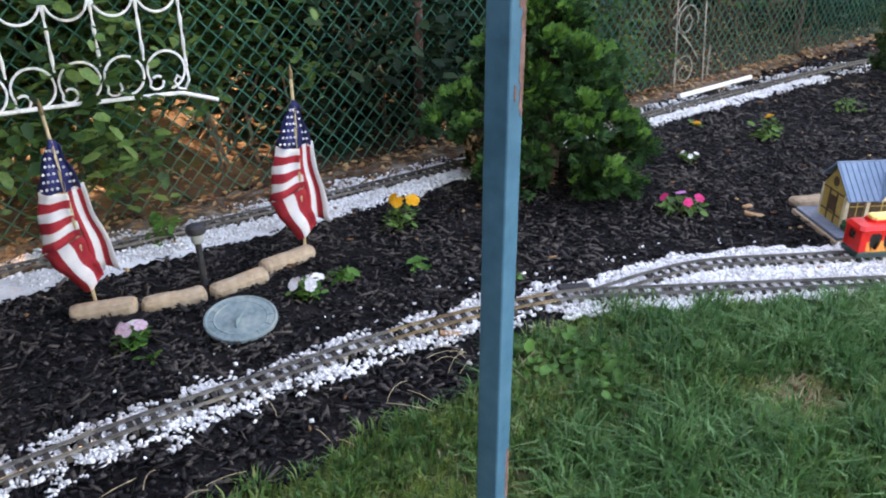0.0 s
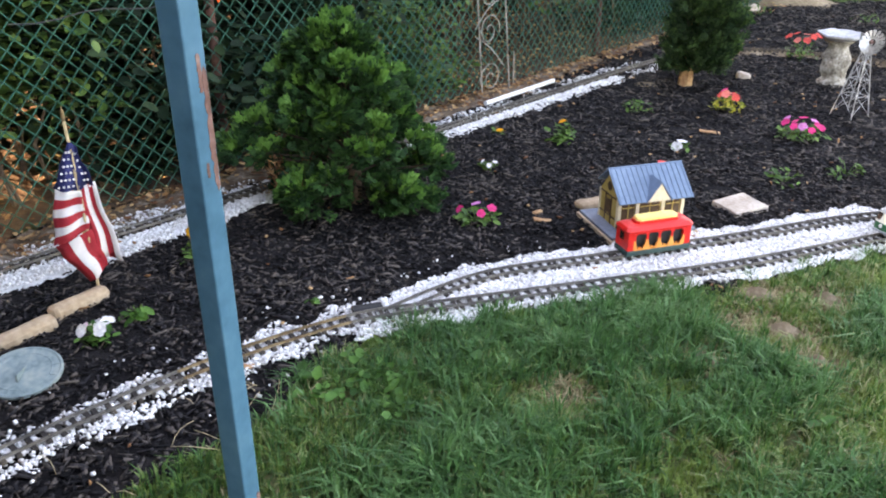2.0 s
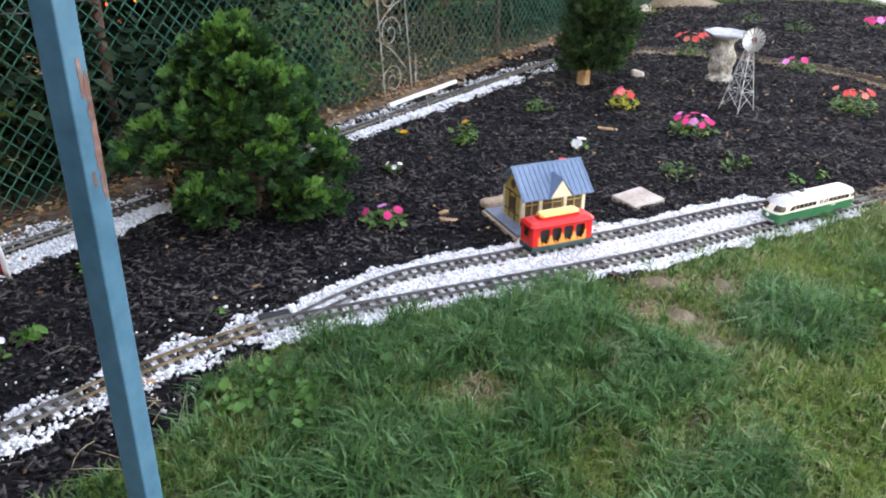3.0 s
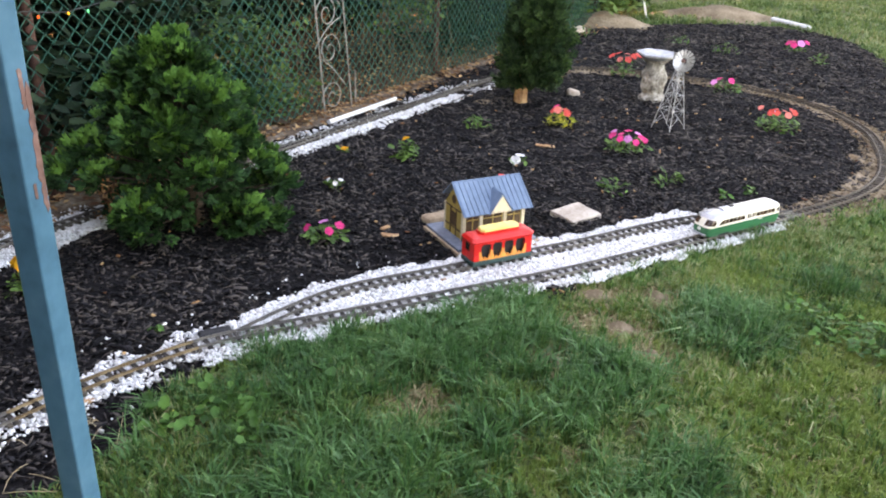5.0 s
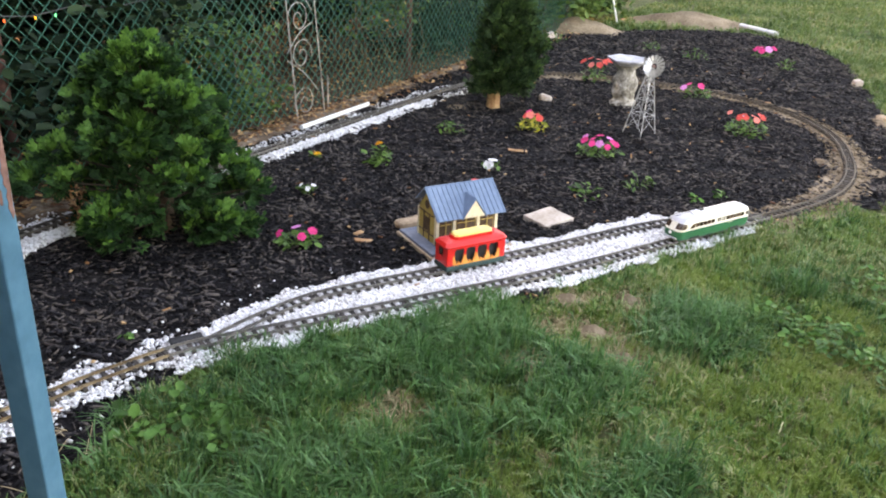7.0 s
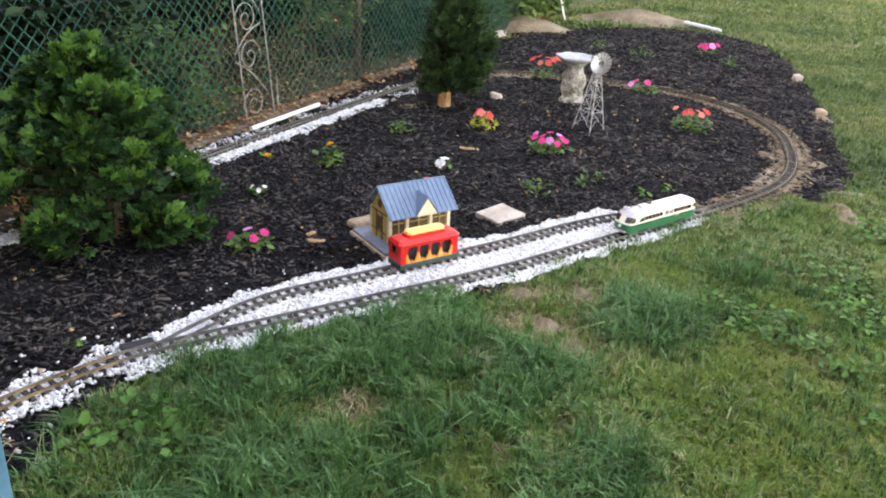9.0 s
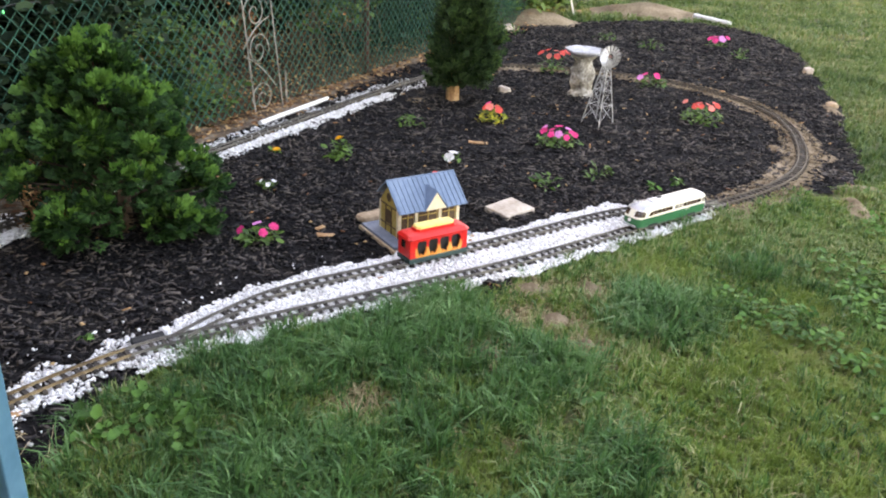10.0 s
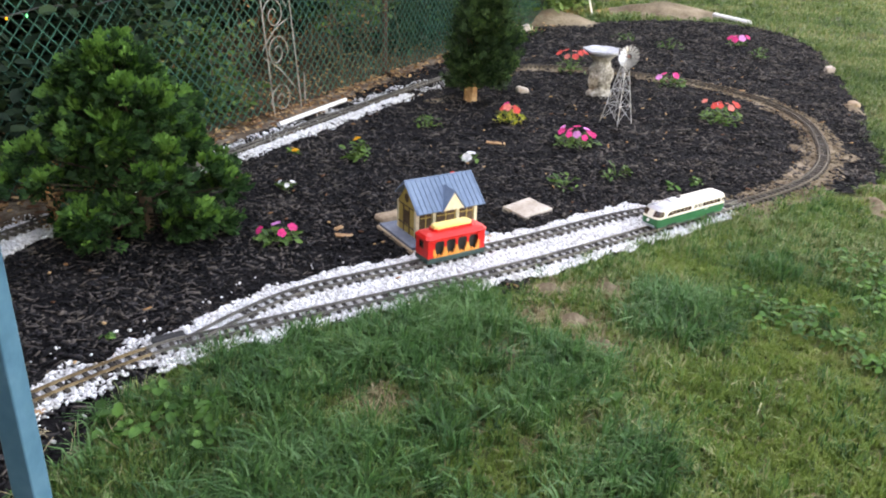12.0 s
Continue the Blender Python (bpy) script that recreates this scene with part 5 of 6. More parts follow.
def mound(x, y, rx, ry, h, seed, label):
    bm = bmesh.new()
    n, k = 12, 40
    rings = [[bm.verts.new((0, 0, h))]]
    for i in range(1, n + 1):
        u = i / n
        rings.append([])
        for j in range(k):
            a = math.tau * j / k
            w = 1 + 0.2 * noise.noise(Vector((math.cos(a) * 1.5, math.sin(a) * 1.5, seed)))
            p = Vector((rx * u * w * math.cos(a), ry * u * w * math.sin(a), 0))
            p.z = h * (0.5 + 0.5 * math.cos(math.pi * u)) - 0.03 * u + 0.04 * (1 - u) * noise.noise(p * 4 + Vector((seed, 0, 0)))
            rings[-1].append(bm.verts.new(p))
    for j in range(k):
        bm.faces.new((rings[0][0], rings[1][j], rings[1][(j + 1) % k]))
    for a, b in zip(rings[1:], rings[2:]):
        for j in range(k):
            bm.faces.new((a[j], b[j], b[(j + 1) % k], a[(j + 1) % k]))
    ob = part("dirt_mound", bm, M_DIRT, smooth=True)
    ob.location = (x, y, 0)
    tagged(ob, label, "dirt mound")


for k, (x, y, w) in enumerate(((0.68, 2.52, 0.12), (0.90, 2.55, 0.10), (0.74, 2.28, 0.10), (0.48, 2.02, 0.08), (0.82, 2.10, 0.07), (-0.70, 1.40, 0.07))):
    mound(x, y, w, w * 0.7, 0.028, 30 + k, "bare tan worn patch in the lawn")
mound(0.12, 5.55, 0.26, 0.30, 0.014, 40, "patch of tan dirt beside the conifer trunk")
mound(1.30, 9.75, 0.85, 0.45, 0.16, 2, "low mound of bare tan dirt at the far bed edge")
mound(2.9, 11.0, 1.25, 0.60, 0.14, 5, "low mound of bare tan dirt at the far bed edge")
mound(2.62, 3.93, 0.30, 0.14, 0.022, 9, "patch of bare tan dirt where the track meets the lawn")
mound(2.48, 3.64, 0.11, 0.24, 0.028, 13, "patch of bare tan dirt where the track meets the lawn")
mound(3.27, 5.80, 0.10, 0.30, 0.030, 15, "bare tan dirt showing at the bed edge")
mound(2.42, 4.60, 0.11, 0.28, 0.025, 11, "patch of sandy dirt inside the track curve")
for i, (x, y, s, c) in enumerate([(0.765, 5.92, 0.10, M_PALE), (0.99, 9.0, 0.14, M_PALE), (3.66, 7.20, 0.12, M_PALE), (3.30, 5.85, 0.09, M_TAN)]):
    stone_block("stone", pose(x, y, -0.01, 0, 0, 40 * i), s, s * 0.7, s * 0.6, c, "small pale stone lying in the mulch", "stone", "", 0.014, 20 + i, 0.02)

# ---- flowers ----
def petal_paint(name, c):
    return mat(name, [tuple(0.75 * q for q in c), c, tuple(min(0.9, q * 1.15 + 0.02) for q in c)], 0.6, 30, 0.05, thing=0.5, through_light=0.25)


HOT, VIOLET, CORAL, SNOW, GOLD, BLUSH, SALMON = [petal_paint(n, c) for n, c in (("petal_hot_pink", (0.78, 0.035, 0.20)), ("petal_violet", (0.72, 0.24, 0.55)), ("petal_coral", (0.80, 0.09, 0.07)), ("petal_white", (0.78, 0.77, 0.78)), ("petal_gold", (0.85, 0.42, 0.015)), ("petal_blush", (0.78, 0.55, 0.66)), ("petal_salmon", (0.80, 0.20, 0.16)))]
M_LEAF = mat("bedding_leaf", [(0.025, 0.075, 0.012), (0.055, 0.14, 0.022), (0.10, 0.21, 0.04)], 0.5, 14, 0.1, island=0.9, through_light=0.25)
M_LIME = mat("lime_leaf", [(0.16, 0.20, 0.02), (0.35, 0.36, 0.03), (0.5, 0.45, 0.05)], 0.5, 14, 0.1, island=0.9, through_light=0.25)


def bloom_mesh(bm, at, size, face, r, frill=False):
    """Five broad petals round a small eye, tilted to face."""
    m = Matrix.Translation(at) @ Vector(face).to_track_quat("Z", "Y").to_matrix().to_4x4()
    layers = ((1.0, 0.0, 5), (0.7, 0.25, 5), (0.42, 0.4, 4)) if frill else ((1.0, 0.0, 5),)
    for scale, lift, n in layers:
        for k in range(n):
            a = math.tau * (k + 0.3 * r.rand()) / n + scale
            q = m @ Matrix.Rotation(a, 4, "Z")
            s = size * scale
            pts = [(0, 0, lift * size * 0.5), (s * 0.50, -s * 0.48, s * 0.12 + lift * size), (s * 0.92, -s * 0.32, s * 0.05 + lift * size), (s * 0.92, s * 0.32, s * 0.02 + lift * size), (s * 0.50, s * 0.48, s * 0.08 + lift * size)]
            c = bm.verts.new(q @ Vector((s * 0.6, 0, -s * 0.05 + lift * size)))
            vs = [bm.verts.new(q @ Vector(p)) for p in pts]
            for i in range(5):
                bm.faces.new((vs[i], vs[(i + 1) % 5], c))


def flower(name, x, y, label, blooms, size=0.022, spread=0.07, height=0.07, n_leaves=60, leaf=0.022, leaf_paint=None, seed=0, frill=False, group=""):
    """A low bedding plant: stems and leaves, and each bloom a part."""
    r = np.random.RandomState(seed + 100)
    ob = thing(name, pose(x, y, 0.004), label, "flower" if blooms else "seedling", group)
    a, d = r.rand(n_leaves) * math.tau, spread * np.sqrt(r.rand(n_leaves))
    at = np.stack([d * np.cos(a), d * np.sin(a), 0.01 + height * r.rand(n_leaves) * (1 - 0.5 * d / spread)], 1)
    tagged(leaves("leaf_mass", at, leaf, leaf_paint or M_LEAF, ob, seed, long=1.7), kind="stuff")
    bm = bmesh.new()
    for k in range(6):
        t = r.rand() * math.tau
        sweep(bm, [(0, 0, -0.01), (0.3 * spread * math.cos(t), 0.3 * spread * math.sin(t), height * 0.5), (0.7 * spread * math.cos(t), 0.7 * spread * math.sin(t), height * 0.9)], 0.0018, 5)
    part("stem", bm, M_LEAF, ob)
    for k, paint in enumerate(blooms):
        t, d = math.tau * (k + 0.5 * r.rand()) / max(1, len(blooms)), spread * (0.35 + 0.6 * r.rand()) * (0.2 if len(blooms) == 1 else 1)
        bm = bmesh.new()
        p = Vector((d * math.cos(t), d * math.sin(t), height * (0.85 + 0.35 * r.rand())))
        bloom_mesh(bm, p, size * (0.85 + 0.3 * r.rand()), (0.5 * math.cos(t) - 0.1, 0.5 * math.sin(t) - 0.45, 0.8), r, frill)
        part("bloom", bm, paint, ob)


IMP = "flowering plants in the bed"
flower("impatiens", -0.48, 2.86, "small impatiens with hot pink and violet blooms", [HOT, VIOLET, HOT, HOT], 0.024, 0.085, 0.060, 80, seed=1, group=IMP)
flower("impatiens", -0.57, 3.50, "sparse small plant with white blooms", [SNOW, SNOW, SNOW], 0.016, 0.05, 0.05, 24, seed=2, group=IMP)
flower("marigold", -0.65, 4.13, "single orange marigold bloom low on the mulch", [GOLD], 0.032, 0.03, 0.02, 8, seed=3, frill=True, group=IMP)
flower("marigold", -0.28, 4.06, "green marigold plant with one yellow bloom", [GOLD], 0.026, 0.07, 0.13, 70, seed=4, frill=True, group=IMP)
flower("impatiens", 1.02, 4.50, "bushy impatiens with many magenta and pink blooms", [HOT, VIOLET, HOT, HOT, VIOLET, HOT, HOT, VIOLET, HOT, HOT], 0.025, 0.125, 0.09, 120, seed=5, group=IMP)
flower("coleus", 0.62, 4.98, "plant with coral blooms and yellow green leaves", [CORAL, SALMON, HOT, CORAL, SALMON, CORAL], 0.026, 0.09, 0.12, 90, leaf_paint=M_LIME, seed=6, group=IMP)
flower("impatiens", 2.11, 5.22, "bushy impatiens with salmon red blooms", [CORAL, SALMON, CORAL, BLUSH, SALMON, CORAL, CORAL, SALMON, CORAL], 0.026, 0.14, 0.12, 150, seed=7, group=IMP)
flower("geranium", 1.24, 6.72, "red geranium plant beside the bird bath", [CORAL, SALMON, CORAL, CORAL, SALMON, CORAL, CORAL], 0.032, 0.13, 0.16, 60, seed=8, group=IMP)
flower("impatiens", 2.01, 6.37, "low plant with two bright pink blooms", [VIOLET, HOT, VIOLET, HOT], 0.034, 0.13, 0.08, 70, seed=9, group=IMP)
flower("impatiens", 3.20, 8.45, "distant plant with bright pink blooms", [HOT, HOT, HOT, HOT, VIOLET], 0.038, 0.10, 0.09, 50, seed=10, group=IMP)
flower("impatiens", -1.735, 1.085, "pale pink impatiens with light green leaves", [BLUSH, SNOW, BLUSH, BLUSH], 0.026, 0.05, 0.06, 50, leaf_paint=M_WEED, seed=11, group=IMP)
flower("impatiens", -1.445, 1.565, "white impatiens beside the log edging", [SNOW, SNOW, SNOW, BLUSH, SNOW, SNOW], 0.024, 0.055, 0.06, 46, leaf_paint=M_WEED, seed=12, group=IMP)
flower("marigold", -1.44, 2.20, "bushy green marigold with golden yellow blooms", [GOLD, GOLD, GOLD, GOLD], 0.028, 0.065, 0.11, 110, leaf=0.016, seed=13, frill=True, group=IMP)
flower("impatiens", 0.35, 4.12, "straggling stem with two white blooms", [SNOW, SNOW], 0.030, 0.07, 0.03, 10, seed=14, group=IMP)
flower("impatiens", 0.28, 3.78, "low red bloom behind the station", [CORAL], 0.03, 0.03, 0.03, 6, seed=15, group=IMP)
SEED = "seedlings in the bed"
for i, (x, y, s, h, n) in enumerate([(-1.40, 1.73, 0.035, 0.05, 14), (-1.20, 1.92, 0.03, 0.04, 12), (-2.20, 1.69, 0.06, 0.12, 34), (0.09, 4.80, 0.08, 0.09, 36), (0.86, 3.74, 0.09, 0.06, 30), (1.17, 3.93, 0.09, 0.07, 26), (2.02, 8.6, 0.12, 0.1, 34), (2.41, 8.16, 0.13, 0.1, 34), (3.22, 7.78, 0.10, 0.12, 30), (1.05, 8.75, 0.12, 0.12, 24), (1.42, 3.74, 0.03, 0.05, 10), (1.58, 3.82, 0.04, 0.05, 12), (-0.86, 1.98, 0.015, 0.03, 7), (-1.62, 1.05, 0.02, 0.02, 8)]):
    flower("seedling", x, y, "small green leafy seedling in the mulch", [], 0.02, s, h, n, 0.03 if i < 3 else 0.021, M_WEED if i in (0, 1, 2, 10, 11, 12, 13) else M_LEAF, 200 + i, group=SEED)

# ---- loose surfaces ----
RS = np.random.RandomState(7)


def scatter(x0, x1, y0, y1, per_m2, keep):
    n = int((x1 - x0) * (y1 - y0) * per_m2)
    p = np.stack([x0 + (x1 - x0) * RS.rand(n), y0 + (y1 - y0) * RS.rand(n)], 1)
    return p[keep(p)]


soil_side = lambda p: in_bed(p) & ~inside(p, STRIP)
not_gravel = lambda p: ~gravel_here(p, -0.02 + 0.0)
near = scatter(-3.0, 2.2, 0.2, 4.2, 3300, lambda p: soil_side(p) & not_gravel(p))
midway = scatter(-2.0, 3.4, 4.2, 6.5, 1500, lambda p: soil_side(p) & not_gravel(p) & (far_from(p, TURN) > 0.07))
far = np.vstack([scatter(-0.5, 4.2, 6.5, 10.5, 800, lambda p: soil_side(p) & (far_from(p, TURN) > 0.07)), scatter(2.2, 3.4, 3.6, 4.2, 1500, lambda p: soil_side(p) & (far_from(p, TURN) > 0.07))])
chips = np.vstack([near, midway, far])
n = len(chips)
grow = np.r_[np.ones(len(near)), 1.2 * np.ones(len(midway)), 1.6 * np.ones(len(far))]
size = np.stack([0.008 + 0.042 * RS.rand(n) ** 2.2, 0.003 + 0.010 * RS.rand(n) ** 1.5, 0.0015 + 0.004 * RS.rand(n)], 1) * grow[:, None]
ob = pieces("bark_chips", np.c_[chips, 0.006 + 0.012 * RS.rand(n)], size, M_CHIP, 31, 0.5, 0.55)
tagged(ob, "loose black shredded bark mulch chips", "mulch", kind="stuff")

stones = scatter(-1.8, 1.9, 0.0, 3.7, 30000, lambda p: gravel_here(p) & (RS.rand(len(p)) < np.where(p[:, 0] < -0.7, 0.50 + 0.45 * waves(p, 34, 17), 0.95)))
back_stones = scatter(-2.8, 0.2, 0.9, 6.2, 13000, lambda p: gravel_here(p, 0.0) & (RS.rand(len(p)) < 0.62 + 0.3 * waves(p, 25, 21)) & (p[:, 1] > 1.2 + 0.0 * p[:, 0]) & (far_from(p, BACK) < 0.16))
verge_stones = scatter(-2.6, 0.2, 1.4, 6.2, 9000, lambda p: (far_from(p, BACK) < 0.15 + 0.03 * waves(p, 22, 23)) & (RS.rand(len(p)) < 0.30 + 0.25 * waves(p, 12, 24)))
strays = scatter(-1.6, 0.4, 0.6, 3.0, 150, lambda p: soil_side(p) & (np.minimum(far_from(p, FRONT), far_from(p, SIDING)) < 0.24))
pebbles = np.vstack([stones, back_stones, verge_stones, strays])
n = len(pebbles)
s = 0.0036 + 0.0062 * RS.rand(n) ** 1.6
s[len(stones) : len(stones) + len(back_stones)] *= 0.92
ob = pieces("white_gravel", np.c_[pebbles, 0.011 + 0.009 * RS.rand(n)], np.stack([s * (1 + 0.6 * RS.rand(n)), s, s * 0.8], 1), M_STONE, 32, 0.9, 0.4)
tagged(ob, "loose white marble chip ballast", "gravel", kind="stuff")

grit = scatter(0.2, 3.0, 3.4, 7.2, 1500, lambda p: far_from(p, TURN) < 0.12)
s = 0.005 + 0.010 * RS.rand(len(grit)) ** 2
ob = pieces("tan_grit", np.c_[grit, np.full(len(grit), 0.015)], np.stack([s * 1.4, s, s * 0.8], 1), M_DIRT, 33, 0.9, 0.4)
tagged(ob, "loose tan grit along the curved track", "gravel", kind="stuff")

dead = np.vstack([scatter(-5, 3.5, 0, 10.5, 330, lambda p: (lambda o: (o < 0.28) & (o > -2.6))((p - FENCE_FOOT) @ np.array([0.9065, -0.4222]))), scatter(-2.8, 1.0, 0.5, 8, 900, lambda p: inside(p, STRIP) & ((p - FENCE_FOOT) @ np.array([0.9065, -0.4222]) < 0.17))])
ob = leaves("dry_leaves", np.c_[dead, 0.014 + 0.02 * RS.rand(len(dead))], 0.021, M_LITTER, None, 34, 1.7, smoothness=0.40)
tagged(ob, "scattered dry brown fallen leaves along the fence", "dry leaves", kind="stuff")
flecks = scatter(-2.2, 3.2, 0.5, 7.5, 9, soil_side)
ob = pieces("pale_chips", np.c_[flecks, np.full(len(flecks), 0.020)], np.stack([0.010 + 0.028 * RS.rand(len(flecks)) ** 2, 0.004 + 0.008 * RS.rand(len(flecks)), np.full(len(flecks), 0.005)], 1), M_LITTER, 35, 0.4)
tagged(ob, "few pale tan bark flakes on the mulch", "bark flakes", kind="stuff")

bm = bmesh.new()
for k in range(26):
    q = FRONT[RS.randint(20, len(FRONT) - 5)] + np.array([0.9, -0.5]) * (0.12 + 0.22 * RS.rand())
    a, ln = RS.rand() * math.tau, 0.05 + 0.09 * RS.rand()
    sweep(bm, [(q[0] + ln * u * math.cos(a + 0.25 * u), q[1] + ln * u * math.sin(a + 0.25 * u), 0.022 + 0.012 * math.sin(3 * u)) for u in (0, 0.25, 0.5, 0.75, 1)], 0.0008, 4)
tagged(part("dry_straw", bm, M_WOODSTICK), "dry straw stems lying on the mulch", "straw", kind="stuff")

# ---- lawn ----
def blades(name, at, length, width, material, seed, lean=0.55, tuft=14):
    """Grass in tufts: the blades of a tuft spread from one root and share a lean."""
    r = np.random.RandomState(seed)
    k = len(at)
    at, length = np.repeat(at, tuft, axis=0), np.repeat(length, tuft)
    n = len(at)
    spread = np.repeat(0.006 + 0.016 * r.rand(k), tuft) * (width / 0.0036)
    a = r.rand(n) * math.tau
    d = spread * np.sqrt(r.rand(n))
    at = at + np.stack([d * np.cos(a), d * np.sin(a)], 1)
    a = a + 0.5 * r.randn(n)
    common = np.repeat(r.randn(k, 2) * 0.35, tuft, axis=0)
    L = length * (0.45 + 0.85 * r.rand(n))
    out = np.c_[np.stack([np.cos(a), np.sin(a)], 1) + common, np.zeros(n)]
    wide = np.stack([-np.sin(a + 0.6 * r.randn(n)), np.cos(a), np.zeros(n)], 1) * (width * (0.6 + 0.8 * r.rand(n)))[:, None]
    bend = (lean * (0.25 + np.abs(r.randn(n))) * L)[:, None]
    base = np.c_[at, np.full(n, -0.012)]
    midp = base + np.c_[np.zeros((n, 2)), 0.6 * L] + 0.28 * bend * out
    tip = base + np.c_[np.zeros((n, 2)), np.maximum(0.95 * L - 0.35 * bend[:, 0], 0.012)] + 0.95 * bend * out
    v = np.stack([base - 0.5 * wide, base + 0.5 * wide, midp + 0.45 * wide, midp - 0.45 * wide, tip + 0.06 * wide, tip - 0.06 * wide], 1)
    f = np.array([[0, 1, 2, 3], [3, 2, 4, 5]])[None] + (np.arange(n) * 6)[:, None, None]
    return raw(name, v.reshape(-1, 3), f.reshape(-1, 4), material)


WORN = np.array([(0.68, 2.53), (0.90, 2.55), (0.74, 2.28), (0.48, 2.02), (0.82, 2.10), (0.08, 1.70), (0.60, 2.28)])
LUSH = ((1.20, 2.36, 0.20), (1.08, 2.25, 0.14), (0.86, 1.50, 0.19), (0.69, 1.95, 0.13), (0.10, 2.05, 0.24), (0.38, 2.20, 0.16), (-0.30, 1.80, 0.26), (0.25, 1.55, 0.20), (-0.05, 1.35, 0.20), (0.55, 1.70, 0.12), (1.65, 2.75, 0.15))
POOR = ((1.42, 1.75, 0.34), (1.20, 1.50, 0.18), (1.48, 2.06, 0.16), (1.02, 1.95, 0.13), (1.25, 2.80, 0.20), (0.45, 1.38, 0.10), (1.75, 2.45, 0.12))


def growth(p):
    """How well the grass does: about 1 in deep green clumps, -1 in thin dry turf."""
    g = 0.38 * waves(p, 7, 16) + 0.22 * waves(p, 19, 18)
    for spots, sign in ((LUSH, 0.95), (POOR, -1.05)):
        for x, y, w in spots:
            g += sign * np.exp(-(((p - np.array([x, y])) / w) ** 2).sum(1))
    return np.clip(g - 0.35 * np.clip(p[:, 0] - 1.3, 0, 1), -1.2, 1.2)


on_lawn = lambda p: ~in_bed(p)
BARE = np.array([(2.40, 3.78), (2.50, 3.62), (2.58, 3.98), (2.47, 3.46)])
thin = lambda p: RS.rand(len(p)) < np.minimum(np.clip(far_from(p, WORN) / 0.09 - 0.45, 0.06, 1), np.clip(far_from(p, BARE) / 0.12 - 0.40, 0.04, 1))
fronts = lambda p: on_lawn(p + np.array([0.009, -0.016])) & (p[:, 0] < 0.9 + 0.75 * p[:, 1]) & (p[:, 1] > 0.6)
M_LUSH = mat("lush_grass", [(0.018, 0.080, 0.025), (0.037, 0.135, 0.040), (0.070, 0.200, 0.058), (0.13, 0.27, 0.11)], 0.42, 2.5, 0, island=0.6, fine=20, through_light=0.3, spec=0.3)
M_THIN = mat("thin_grass", [(0.095, 0.170, 0.034), (0.155, 0.245, 0.052), (0.225, 0.305, 0.080), (0.34, 0.37, 0.15)], 0.5, 2.0, 0, island=0.36, fine=16, through_light=0.3, spec=0.25)
close = scatter(-1.5, 3.2, 0.4, 4.0, 1500, fronts)
close = close[thin(close)]
close = close[RS.rand(len(close)) < np.clip(0.85 + 0.5 * growth(close), 0.25, 1)]
ob = blades("lawn_grass", close, np.clip(0.050 + 0.012 * growth(close) + 0.014 * waves(close, 21, 12), 0.022, 0.085), 0.0042, M_GRASS, 51, 0.42, tuft=12)
tagged(ob, "uneven green lawn grass with tufts and thin spots", "grass", kind="stuff")
close = scatter(-1.5, 3.2, 0.4, 4.0, 1500, fronts)
close = close[thin(close)]
close = close[RS.rand(len(close)) < np.clip(1.5 * growth(close) - 0.15, 0, 1)]
ob = blades("lush_grass", close, np.clip(0.068 + 0.022 * growth(close) + 0.012 * waves(close, 30, 19), 0.035, 0.105), 0.0050, M_LUSH, 57, 0.50, tuft=14)
tagged(ob, "deep blue green clumps of long grass in the lawn", "grass", kind="stuff")
close = scatter(-1.5, 3.2, 0.4, 4.0, 3200, fronts)
close = close[thin(close)]
close = close[RS.rand(len(close)) < np.clip(0.45 - 0.75 * growth(close), 0.03, 1)]
ob = blades("thin_grass", close, np.clip(0.034 + 0.008 * waves(close, 17, 20), 0.015, 0.06), 0.0031, M_THIN, 58, 0.42, tuft=11)
tagged(ob, "short yellow green grass in thin dry turf", "grass", kind="stuff")
beyond = scatter(1.6, 9, 2.6, 9, 420, lambda p: on_lawn(p) & (p[:, 0] > 0.2 * p[:, 1] + 0.6) & thin(p))
ob = blades("far_grass", beyond, 0.052 + 0.016 * waves(beyond, 4, 13), 0.007, M_GRASS_FAR, 52, tuft=10)
tagged(ob, "lawn grass past the track curve", "grass", kind="stuff")
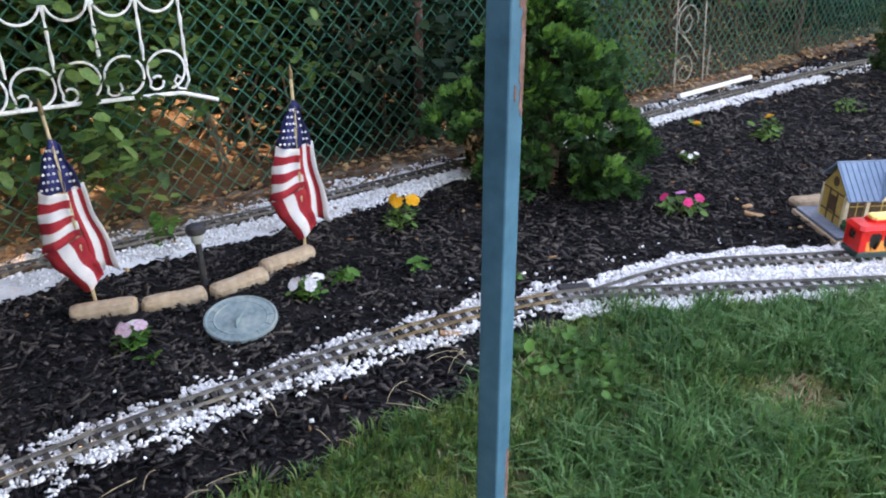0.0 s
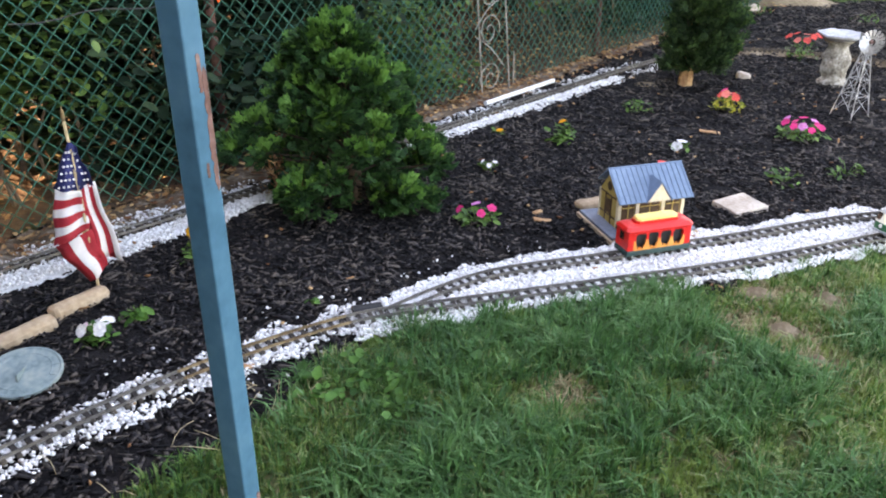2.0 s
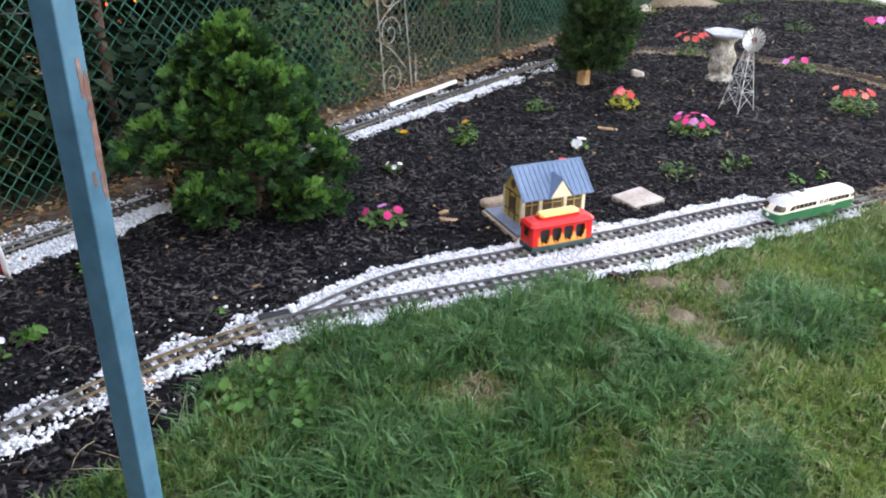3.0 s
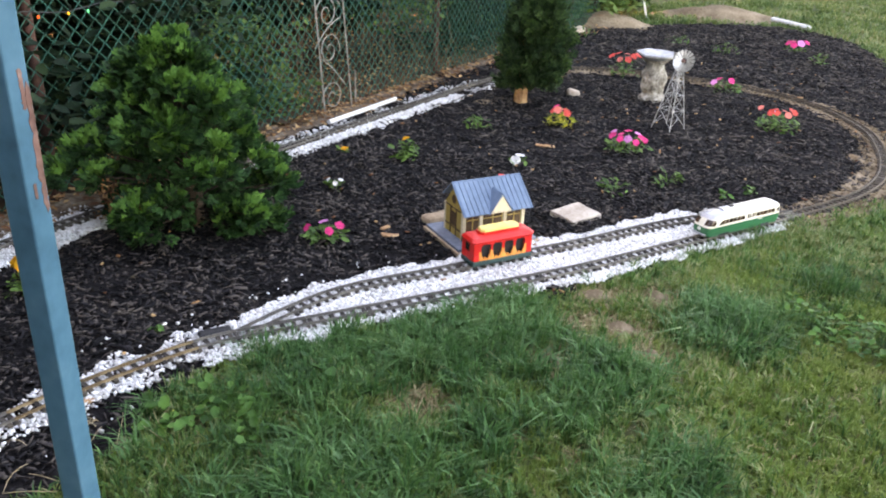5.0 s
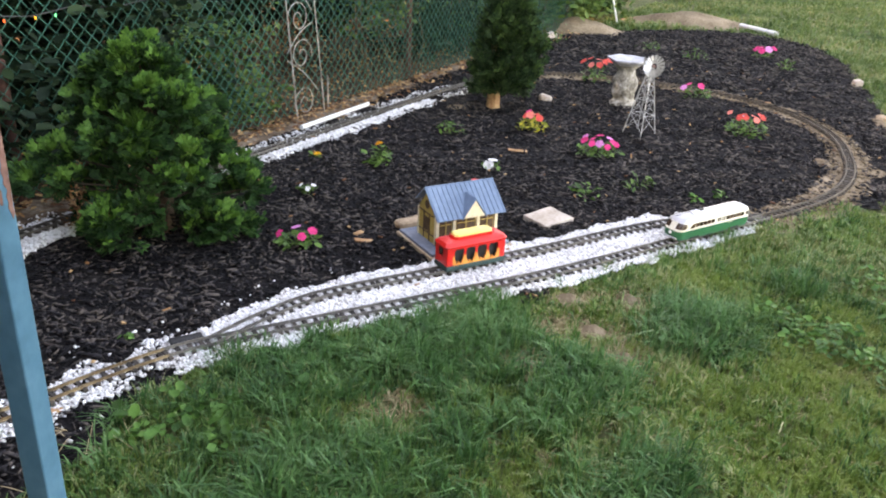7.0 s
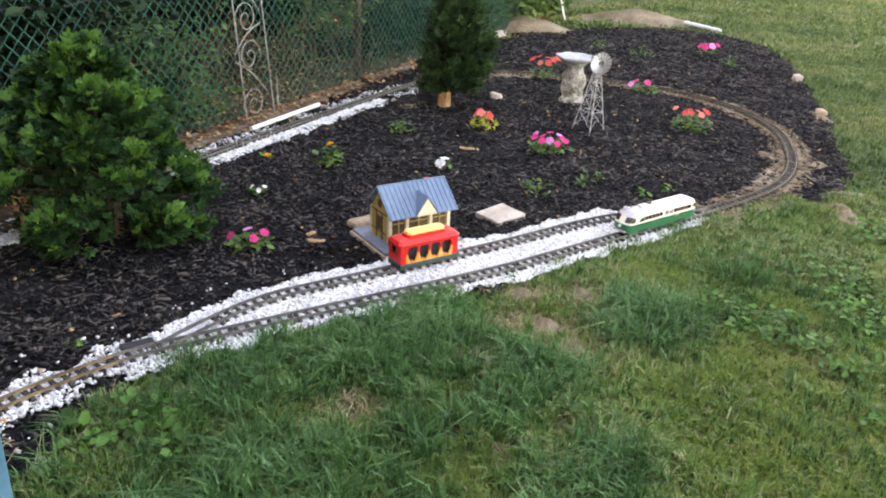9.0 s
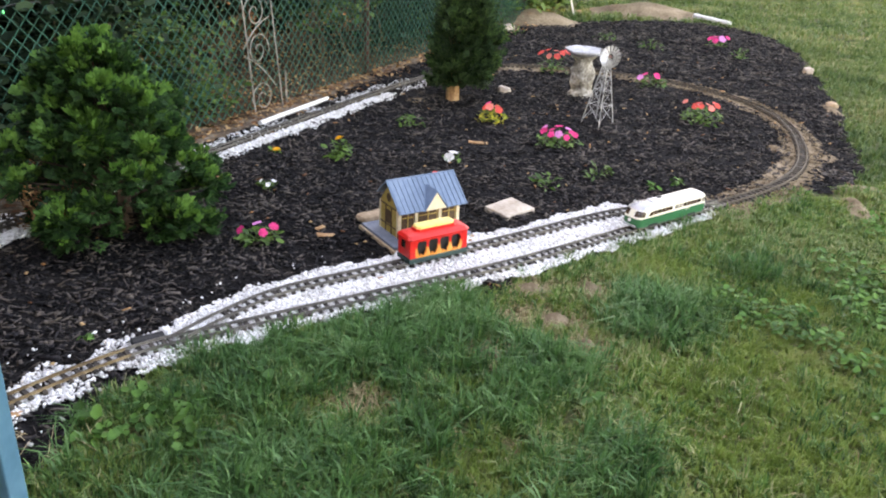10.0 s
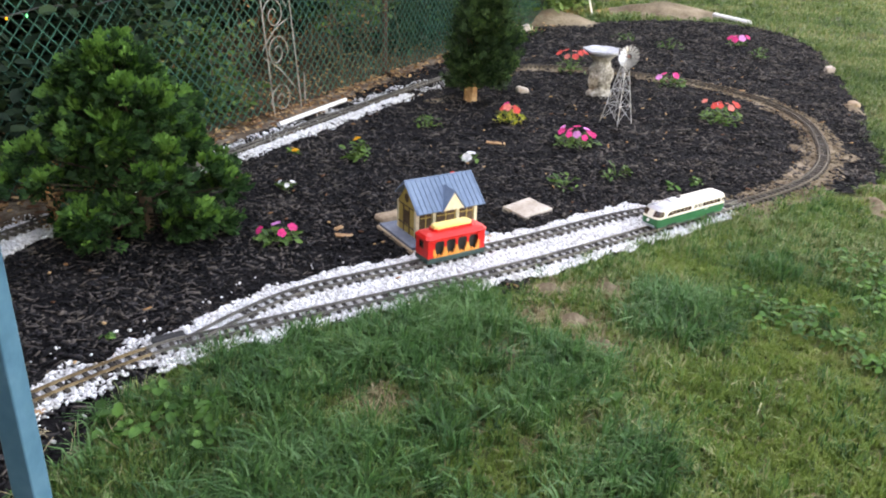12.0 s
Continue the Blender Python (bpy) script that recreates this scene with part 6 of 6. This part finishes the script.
beyond = scatter(0.5, 12, 8.5, 17, 130, lambda p: on_lawn(p) & ((p - FENCE_FOOT) @ np.array([0.9065, -0.4222]) > 0.1))
ob = blades("distant_grass", beyond, 0.06 + 0.02 * waves(beyond, 3, 14), 0.014, M_GRASS_FAR, 53, tuft=8)
tagged(ob, "distant lawn grass", "grass", kind="stuff")
M_STRAW = mat("dead_grass", [(0.16, 0.11, 0.05), (0.30, 0.23, 0.12), (0.42, 0.34, 0.2)], 0.8, 5, 0, island=1.0)
dead = np.vstack([scatter(x - 0.14, x + 0.14, y - 0.14, y + 0.14, 5000, lambda p: far_from(p, np.array([[x, y]])) < 0.13) for x, y in WORN] + [scatter(-0.9, 3.0, 0.7, 3.9, 500, on_lawn)])
ob = blades("dead_grass", dead[on_lawn(dead)], np.full(on_lawn(dead).sum(), 0.03), 0.003, M_STRAW, 54, 1.3, tuft=2)
tagged(ob, "dry straw coloured dead grass in worn spots", "dead grass", kind="stuff")
def rosettes(name, spots, per_m2, size, seed, label):
    """Broad weed leaves that spread from short stalks, in patches (x, y, radius)."""
    at = np.vstack([scatter(x - w, x + w, y - w, y + w, per_m2, lambda p: (far_from(p, np.array([[x, y]])) < w * (0.75 + 0.35 * waves(p, 24, 15))) & on_lawn(p)) for x, y, w in spots])
    ob = leaves(name, np.c_[at, 0.012 + 0.042 * RS.rand(len(at))], size, M_WEED, None, seed, 1.2, smoothness=0.50)
    tagged(ob, label, "lawn weeds", kind="stuff")


rosettes("clover_weed", ((1.55, 2.30, 0.19), (1.45, 2.46, 0.11), (1.66, 2.16, 0.12), (2.03, 2.72, 0.22), (2.00, 2.36, 0.20), (1.76, 2.02, 0.11), (1.72, 1.72, 0.10), (2.5, 3.3, 0.2)), 2900, 0.022, 55, "bright green broadleaf weeds in the lawn")
rosettes("plantain_weed", ((-0.60, 1.48, 0.12), (-0.46, 1.60, 0.11), (-0.57, 1.68, 0.06), (-0.24, 1.76, 0.04), (-0.38, 1.45, 0.08), (0.98, 1.62, 0.03), (0.78, 1.72, 0.03)), 1500, 0.030, 59, "broad green plantain leaves at the lawn edge")
